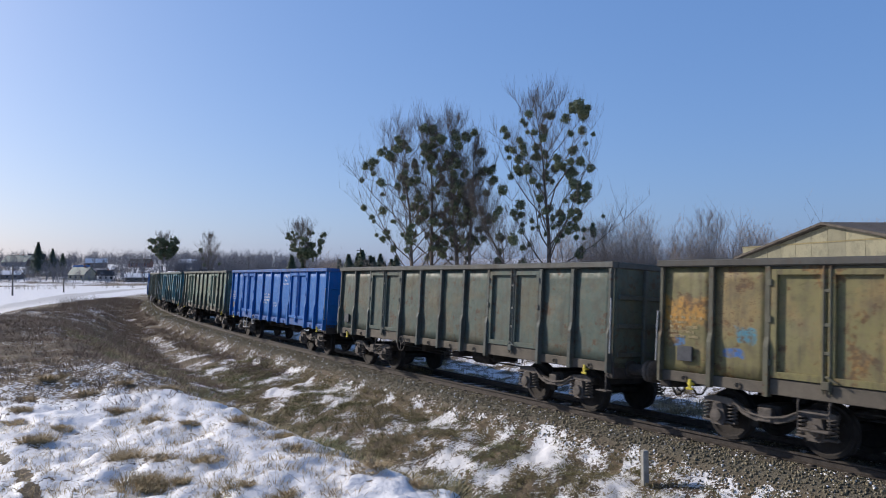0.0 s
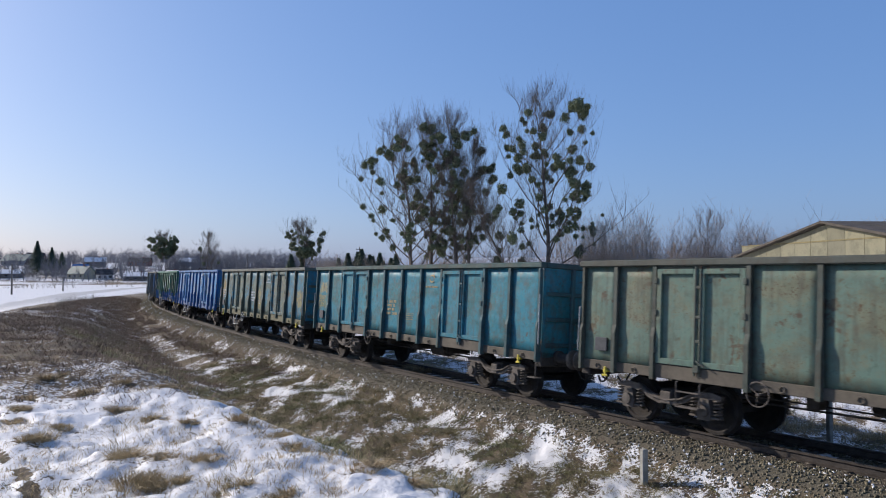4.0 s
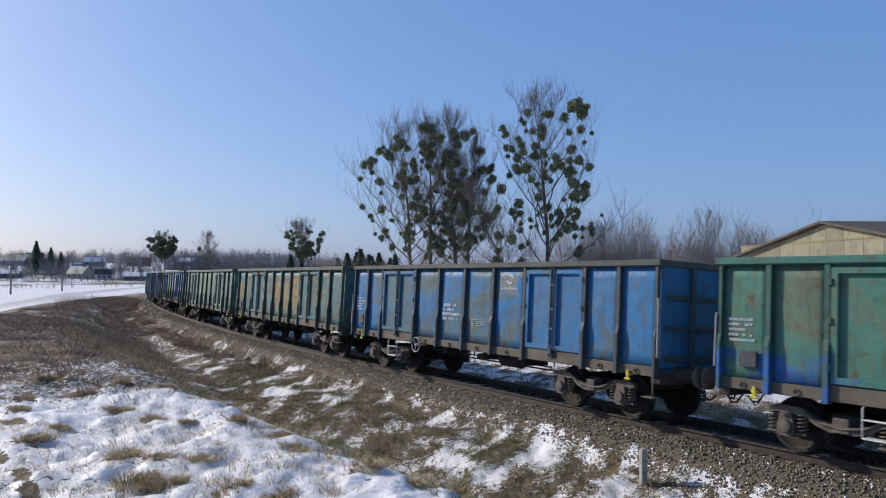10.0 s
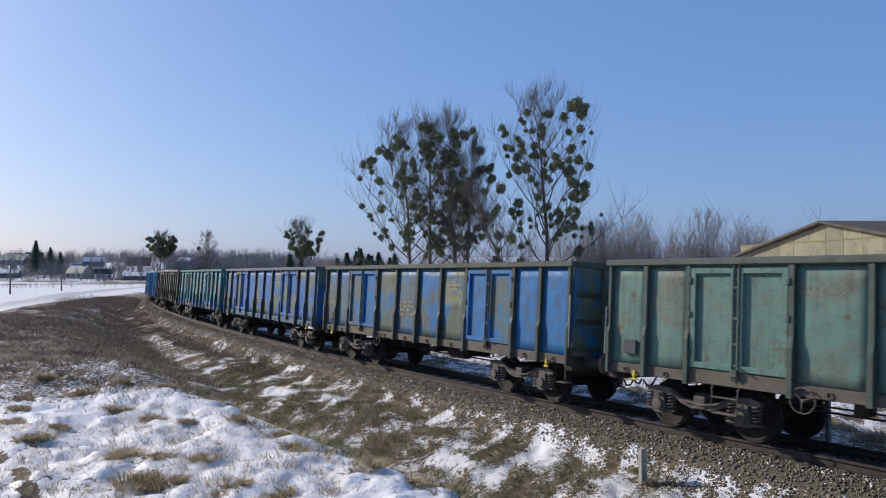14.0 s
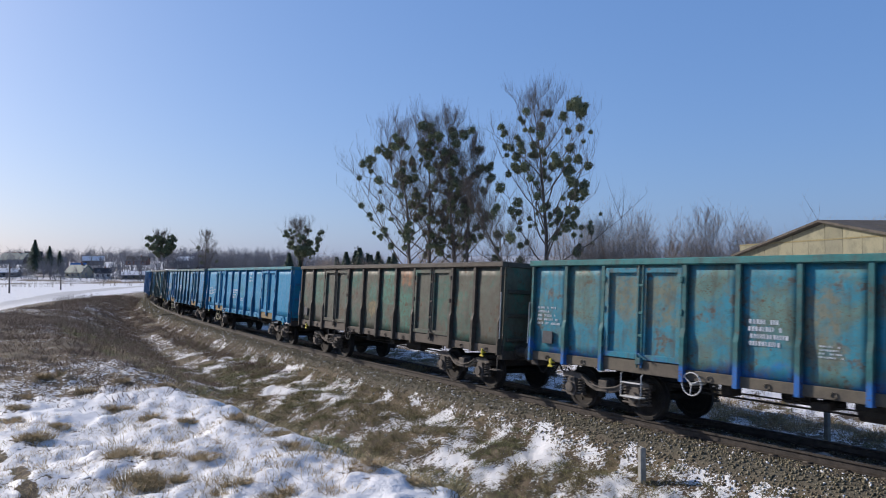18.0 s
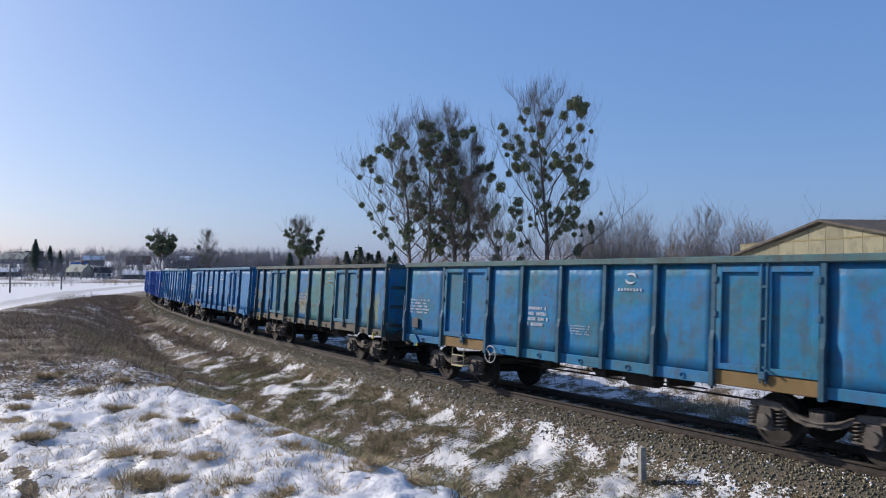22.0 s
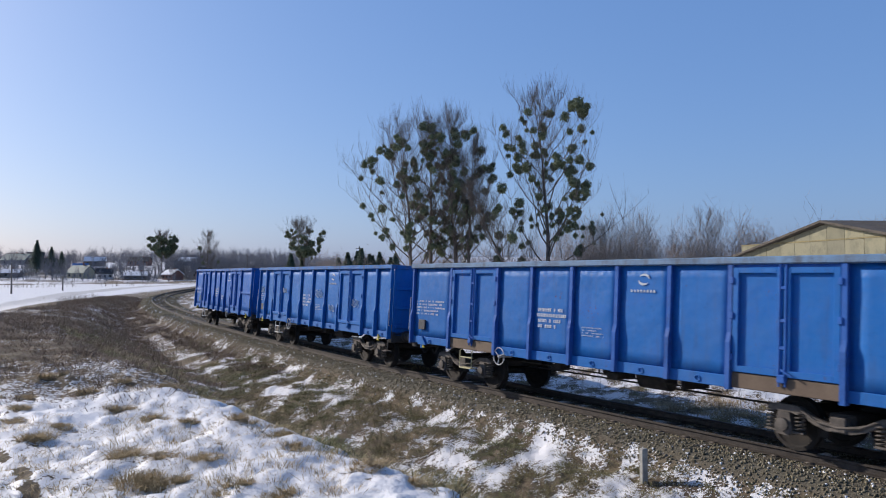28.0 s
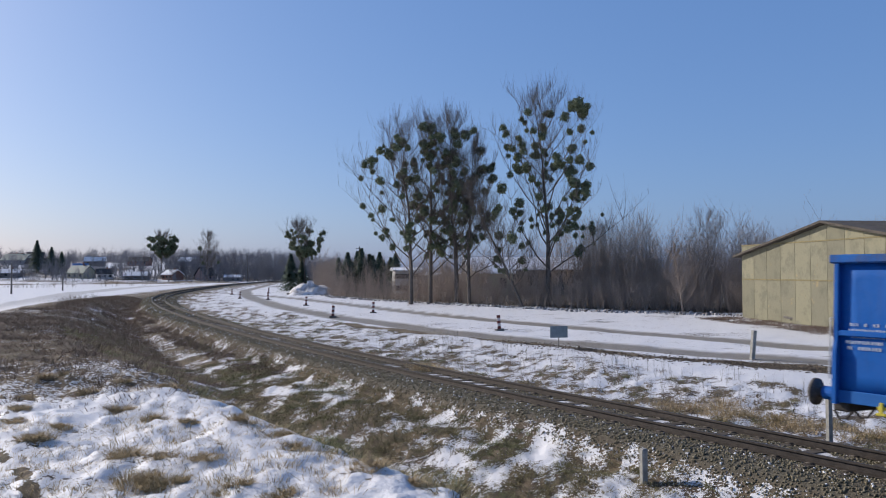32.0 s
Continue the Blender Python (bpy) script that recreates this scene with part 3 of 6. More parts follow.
def wheelset():
    """Two wheels on an axle, each with its flange, web and hub, and the balance marks of its web."""
    s = Shape().rod((0, -1.0, 0), (0, 1.0, 0), .08, n=12)
    for q in (-1, 1):
        prof = [(-.70, .10), (-.70, .38), (-.682, .40), (-.682, .485), (-.71, .485), (-.722, .462), (-.82, .456), (-.82, .40), (-.79, .37), (-.765, .16), (-.83, .13), (-.83, .09)]
        s.turned([(q * a, r) for a, r in prof], (0, 0, 0), n=28)
        for k in range(2):
            c = math.pi * k + .5
            s.rod((.27 * math.cos(c), q * -.80, .27 * math.sin(c)), (.27 * math.cos(c), q * -.755, .27 * math.sin(c)), .035, n=8)
    return s


def bolster():
    s = Shape().box(-.22, .22, -1.06, 1.06, .52, .76, .03).rod((0, 0, .7), (0, 0, .98), .2, n=16)
    for x in (-1.02, 1.02):
        s.box(x - .07, x + .07, -1.1, 1.1, .60, .76, .015)
    for x in (-.42, .42):
        s.rod((x, -.9, .5), (x, .9, .5), .05, n=8)
        for y in (-.76, .76):
            s.box(x - .05, x + .09, y - .06, y + .06, .30, .62, .01)
    return s


def underframe(kind):
    length, piv, _ = KINDS[kind]
    h = length / 2
    s = Shape().box(-h + .05, h - .05, -.28, .28, .88, 1.12).box(-h + .02, h - .02, -SIDE + .07, SIDE - .07, 1.12, 1.18)
    for x in np.linspace(-h + .3, h - .3, 11):
        s.box(x - .06, x + .06, -SIDE + .1, SIDE - .1, .98, 1.12)
    for x in (-h + .12, h - .12):
        s.box(x - .12, x + .12, -SIDE + .02, SIDE - .02, .85, 1.2, .02)
    return s


def brake_gear(kind):
    s = Shape().turned([(-.42, .1), (-.38, .19), (.38, .19), (.42, .1)], (.9, -.45, .80), "x", 14)
    s.turned([(-.3, .08), (-.27, .16), (.27, .16), (.3, .08)], (-1.0, .35, .80), "x", 14)
    s.rod((-3.4, -.25, .66), (3.4, -.25, .66), .022, n=6).rod((-3.4, -.62, .80), (2.6, -.62, .78), .018, n=6)
    s.box(-.12, .2, -.9, -.3, .74, .88, .02).box(-1.86, -1.64, -.85, -.5, .74, .97, .02).box(1.92, 2.02, -1.0, -.2, .76, .98, .015)
    for x in (-2.6, -.6, .5, 1.7, 2.7):
        s.rod((x, -.62, .8), (x, -.62, 1.0), .02, n=6)
    return s


def buffer_stem(x, y):
    return Shape().turned([(0, .17), (.06, .17), (.07, .115), (.40, .11)], (x, y, 1.06), "x", 14)


def buffer_head(x, y):
    return Shape().turned([(.38, .085), (.50, .085), (.51, .22), (.56, .225), (.585, .19), (.595, .05)], (x, y, 1.06), "x", 20)


def hook(x):
    s = Shape().box(x, x + .34, -.04, .04, 1.0, 1.1, .01)
    s.pipe([(x + .30, 0, 1.03), (x + .42, 0, 1.0), (x + .44, 0, .90), (x + .34, 0, .86)], .03)
    s.pipe([(x + .02, .35, .95), (x + .14, .35, .82), (x + .30, .33, .62), (x + .44, .30, .60), (x + .52, .28, .72)], .022)
    return s.pipe([(x + .02, -.35, .95), (x + .14, -.36, .80), (x + .28, -.36, .60), (x + .40, -.36, .58), (x + .5, -.34, .70)], .022)


def lever(x):
    """Release lever with its bracket."""
    s = Shape().box(x - .06, x + .06, -SIDE - .07, -SIDE + .02, SILL - .01, SILL + .04, .008)
    s.box(x - .03, x + .03, -SIDE - .085, -SIDE - .045, SILL - .08, SILL + .10, .01)
    return s.box(x - .075, x + .075, -SIDE - .09, -SIDE - .05, SILL - .10, SILL - .055, .01)


def tie_ring(x):
    """A rope ring on the sill."""
    n, y, z = 10, -SIDE - .045, SILL + .10
    return Shape().pipe([(x + .05 * math.cos(2 * math.pi * k / n), y, z + .05 * math.sin(2 * math.pi * k / n)) for k in range(n + 1)], .011, 5)


def gusset(x, way):
    """A pressed triangular bracket under the sill."""
    return Shape().slab([(x - .22, SILL - .01), (x + .22, SILL - .01), (x, SILL + .22)], -SIDE - .09, -SIDE - .03).box(x - .04, x + .04, -SIDE - .10, -SIDE - .04, SILL - .12, SILL, .008)


def stencil(x0, x1, z0, z1, y, rows, seed, tall=.62):
    """Rows of short bars, the size of the lettering."""
    rng, s = random.Random(seed), Shape()
    rh = (z1 - z0) / rows
    for r in range(rows):
        z = z1 - (r + 1) * rh
        x = x0 + rng.uniform(0, .06) * (x1 - x0)
        end = x1 - rng.uniform(0, .45) * (x1 - x0)
        while x < end:
            w = rng.uniform(.022, .045) * max(.5, rh / .12)
            s.box(x, min(x + w, x1), y - .002, y, z + rh * (1 - tall) / 2, z + rh * (1 + tall) / 2)
            x += w + rng.choice((.02, .02, .02, .02, .03, .10))
    return s


def emblem(x, z, y, r=.12):
    """Two curved strokes round a gap."""
    s = Shape()
    for q in (0, math.pi):
        v, n = [], 10
        for k in range(n + 1):
            a = q + .15 + 2.3 * k / n
            wid = .03 * math.sin(math.pi * (k + .4) / (n + .8))
            for rr in (r - wid, r + wid):
                v += [(x + rr * math.cos(a) * 1.15, y, z + rr * math.sin(a) * .8), (x + rr * math.cos(a) * 1.15, y - .002, z + rr * math.sin(a) * .8)]
        f = []
        for k in range(n):
            b = k * 4
            f += [(b + 1, b + 3, b + 7, b + 5), (b, b + 4, b + 6, b + 2), (b, b + 1, b + 5, b + 4), (b + 2, b + 6, b + 7, b + 3)]
        s.add(v, f)
    return s


def word_bars(x, z, y, wide=.62, tall=.055):
    """A wordmark as a row of plain bars."""
    s, n = Shape(), 8
    for k in range(n):
        a = x - wide / 2 + wide * k / n
        s.box(a, a + wide / n * .5, y - .002, y, z, z + tall)
    return s


def scribble(x, z, y, w, h, seed):
    """Spray-can scrawl: one wandering stroke."""
    rng = random.Random(seed)
    pts = []
    for k in range(60):
        a = .62 * k
        pts.append((x - w / 2 + w * k / 59 + .11 * w * math.cos(a + rng.uniform(-.3, .3)), y - .006, z + h * (.42 * math.sin(a) * rng.uniform(.5, 1) + .12 * math.sin(.21 * k))))
    return Shape().pipe(pts, .009, 4)


BOARDS = {}


def kit(kind):
    """All meshes of one kind of wagon, made once."""
    if kind in BOARDS:
        return BOARDS[kind]
    length, piv, _ = KINDS[kind]
    h, out = length / 2, []

    def two(name, shape, role, parent=None, smooth=False, label=""):
        """A piece and its twin on the other side."""
        out.append((name, shape.mesh(name, smooth), role, parent, label, True))
        out.append((name, shape.mirrored().mesh(name, smooth), role, parent, label, False))

    out.append(("underframe", underframe(kind).mesh("underframe"), "dark", None, "", True))
    out.append(("brake_gear", brake_gear(kind).mesh("brake_gear"), "dark", None, "", True))
    spans = bays(kind)
    for i, (a, b, door) in enumerate(spans):
        if door:
            c = (a + b) / 2
            for k, (p, q, hx) in enumerate(((a + .045, c, a + .05), (c, b - .045, b - .05))):
                two("door_leaf", leaf(p, q), "paint")
                for n, piece in enumerate(hinge(hx)):
                    two("hinge", piece, "frame", -2 - 2 * n)
            two("lock_bar", lock_bar(c), "frame")
            two("door_header", Shape().box(a, b, -SIDE - .03, -SIDE + .02, TOP - .20, TOP - .12), "frame")
            two("door_sill", Shape().box(a + .04, b - .04, -SIDE - .05, -SIDE + .05, SILL + .02, SILL + .29, .012), "sill")
        else:
            low = SILL + (.0 if kind == "long" and i not in (0, len(spans) - 1) else .02)
            two("side_panel", sheet(a + .03, b - .03, SILL + .21, TOP - .13, i * 7 + len(kind)), "paint", None, True)
            two("sill_plate", Shape().box(a + .03, b - .03, -SIDE - .03, -SIDE + .05, low, SILL + .215, .01), "plate")
            two("tie_ring", tie_ring((a + b) / 2), "plate")
            if kind == "long" and i in (0, len(spans) - 1):
                two("gusset", gusset((a + b) / 2 + (.35 if i else -.35), 1), "paint")
            if kind == "broad" and i in (0, len(spans) - 1):
                two("stiffener", Shape().box(a + .05, b - .05, -SIDE - .075, -SIDE - .01, 2.02, 2.11, .015), "frame")
    edges = sorted({round(a, 3) for a, b, d in spans} | {round(spans[-1][1], 3)})
    doors = [(a, b) for a, b, d in spans if d]
    for x in edges:
        at_end = abs(abs(x) - h) < .1
        by_door = any(min(abs(x - a), abs(x - b)) < .01 for a, b in doors)
        xx = x + (.03 if at_end and x < 0 else -.03 if at_end else 0)
        two("corner_post" if at_end else "side_post", rib(xx, SILL if at_end else (SILL - .02 if by_door else SILL), .06 if at_end else .09), "frame")
    two("top_rim", chord(length), "rim")
    for s in (Shape().box(h - .06, h + .05, -SIDE + .052, SIDE - .052, TOP - .135, TOP - .003, .015),):
        two("end_rim", s, "rim")
    two("end_wall", end_wall(h), "paint")
    for z in (1.35, 1.95, 2.55):
        two("end_rib", Shape().box(h, h + .05, -SIDE + .10, SIDE - .10, z - .05, z + .05, .012), "frame")
    for y in (-.52, .52):
        two("end_post", Shape().box(h + .002, h + .09, y - .05, y + .05, SILL + .12, TOP - .14, .012), "frame")
    two("handrail", handrail(h - .02), "white", label="white grab rail")
    two("handrail", Shape().pipe([(-q[0] + 0, q[1], q[2]) for q in ((h - .08, -SIDE - .03, 2.3), (h - .005, -SIDE - .10, 2.3), (h + .01, -SIDE - .11, 1.35), (h - .08, -SIDE - .03, 1.35))], .012), "white", label="white grab rail")
    two("corner_step", Shape().pipe([(h - .14, -SIDE + .04, .95), (h - .14, -SIDE - .03, .90), (h - .14, -SIDE - .03, .60), (h - .30, -SIDE - .03, .60)], .018).box(h - .36, h - .06, -SIDE - .10, -SIDE + .10, .575, .60, .005), "gear")
    dx = doors[0][0] + .55
    two("step", step(dx + .25), "step", label="two rung metal step")
    two("brake_wheel", brake_wheel(doors[0][1] + .22 if kind != "broad" else 2.0), "wheel", label="spoked hand brake wheel")
    two("lever", lever(h - .75), "yellow", label="yellow release lever")
    two("lever", lever(-h + .75), "yellow", label="yellow release lever")
    if kind == "broad":
        two("board", Shape().box(-h + 1.22, -h + 1.56, -SIDE - .06, -SIDE - .03, 1.38, 1.69, .008), "green", label="dark green notice plate")
        two("document_holder", Shape().pipe([(-h + 1.72, -SIDE - .05, 1.32), (-h + 2.0, -SIDE - .05, 1.32), (-h + 2.0, -SIDE - .05, 1.62), (-h + 1.72, -SIDE - .05, 1.62), (-h + 1.72, -SIDE - .05, 1.32)], .02), "paint")
    else:
        two("board", Shape().box(-h + .45, -h + .78, -SIDE - .075, -SIDE - .03, SILL + .42, SILL + .70, .008), "board", label="dark document holder")
    for y in (-.875, .875):
        two("buffer", buffer_stem(h, y), "frame" if kind == "broad" else "dark")
        two("buffer_head", buffer_head(h, y), "gear", -2, True)
    two("coupling", hook(h), "dark")
    BOARDS[kind] = out
    return out


BOGIE = [("bolster", bolster().mesh("bolster"), "dark")]
for _s in (side_frame(),):
    BOGIE += [("side_frame", _s.mesh("side_frame"), "gear"), ("side_frame", _s.mirrored().mesh("side_frame"), "gear")]
for _x in (-.9, .9):
    for _s, _nm in ((axle_box(_x), "axle_box"), (coil(_x - .25), "coil_spring"), (coil(_x + .25), "coil_spring")):
        BOGIE += [(_nm, _s.mesh(_nm), "gear"), (_nm, _s.mirrored().mesh(_nm), "gear")]
WHEELSET = wheelset().mesh("wheelset")
TRAIN, WHEELS = [], []


def wagon(tail, kind, look_of, words, marks=True, scrawl=False, stepcol="white"):
    """One open goods wagon; look_of gives the materials of its coats."""
    ob = empty("goods_wagon", words, "goods wagon", "wagons of the goods train")
    length, piv, _ = KINDS[kind]
    mats = {"dark": M_DARK, "gear": M_GEAR, "white": M_WHITE, "yellow": M_YELLOW, "board": M_BOARD, "green": M_PLATE, "step": {"cream": M_CREAM, "white": M_WHITE}.get(stepcol, M_GEAR), "wheel": M_WHITE if stepcol != "grey" else M_GEAR, **look_of}
    mats["plate"] = mats["paint" if kind == "long" else "sill"]
    hist = []
    for name, me, role, par, label, flip in kit(kind):
        top = ob if par is None else hist[par]
        hist.append(put(name, me, mats[role], top, label))
    for sx in (-1, 1):
        bogie = put("bogie", BOGIE[0][1], M_DARK, ob)
        bogie.matrix_basis = pose(sx * piv / 2, 0, 0)
        for name, me, role in BOGIE[1:]:
            put(name, me, mats[role], bogie)
        for x in (-.9, .9):
            w = put("wheelset", WHEELSET, M_WHEEL, bogie)
            w.matrix_basis = pose(x, 0, .458)
            WHEELS.append((w, x, tail - length / 2 - sx * piv / 2 - x))
    if marks:
        ink = M_MARK2 if marks == "old" else M_MARK
        spans = bays(kind)
        mids = [s for s in spans if not s[2]]
        first, last = [i for i, s in enumerate(spans) if s[2]]
        inner = spans[first + 1:last]
        for side in (1, -1):
            a, b, _ = inner[1]
            seed = int(tail * 10)
            lot = [("lettering", stencil(a + .18, b - .18, 1.72, 2.22, -SIDE - .02, 4, seed))]
            a, b, _ = spans[0]
            lot.append(("lettering", stencil(a + .16, b - .16, 1.80, 2.25, -SIDE - .02, 5, seed + 1, .55)))
            a, b, _ = inner[2]
            lot.append(("lettering", stencil(a + .3, b - .3, 1.62, 1.85, -SIDE - .02, 4, seed + 2, .5)))
            a, b, _ = inner[-2 if kind == "long" else -1]
            lot.append(("emblem", emblem((a + b) / 2, 2.88, -SIDE - .02)))
            lot.append(("wordmark", word_bars((a + b) / 2, 2.62, -SIDE - .02, min(.66, (b - a) * .6))))
            if scrawl:
                for k, (s, z, w, hh) in enumerate(((inner[2], 2.25, .7, .4), (inner[3], 1.75, .5, .3), (spans[last], 2.0, .6, .35), (spans[0], 2.3, .4, .35), (spans[first], 2.3, .4, .25))):
                    lot.append(("spray_scrawl", scribble((s[0] + s[1]) / 2 + (.4 if s[2] else 0), z, -SIDE - .03, w, hh, k)))
            for nm, sh in lot:
                put(nm, (sh if side == 1 else sh.mirrored()).mesh(nm), M_SPRAY if nm == "spray_scrawl" else ink, ob)["kind"] = "stuff"
    TRAIN.append((ob, tail, kind))
    return ob


def coat(name, base, second, rim=None, sill=None, frame_of=None, **more):
    p = paint(name, base, second, **more)
    thin = dict(more)
    thin.pop("blots", None)
    thin["rust"] = more.get("rust", .3) * .8
    fr = paint(name + "_posts", frame_of, tuple(.7 * q for q in frame_of), **thin) if frame_of else p
    return {"paint": p, "frame": fr, "rim": paint(name + "_rim", rim, tuple(.75 * q for q in rim), mix=.4, rust=.2) if rim else fr,
            "sill": plain(name + "_sill", *sill, 2.5, .8) if sill else p}


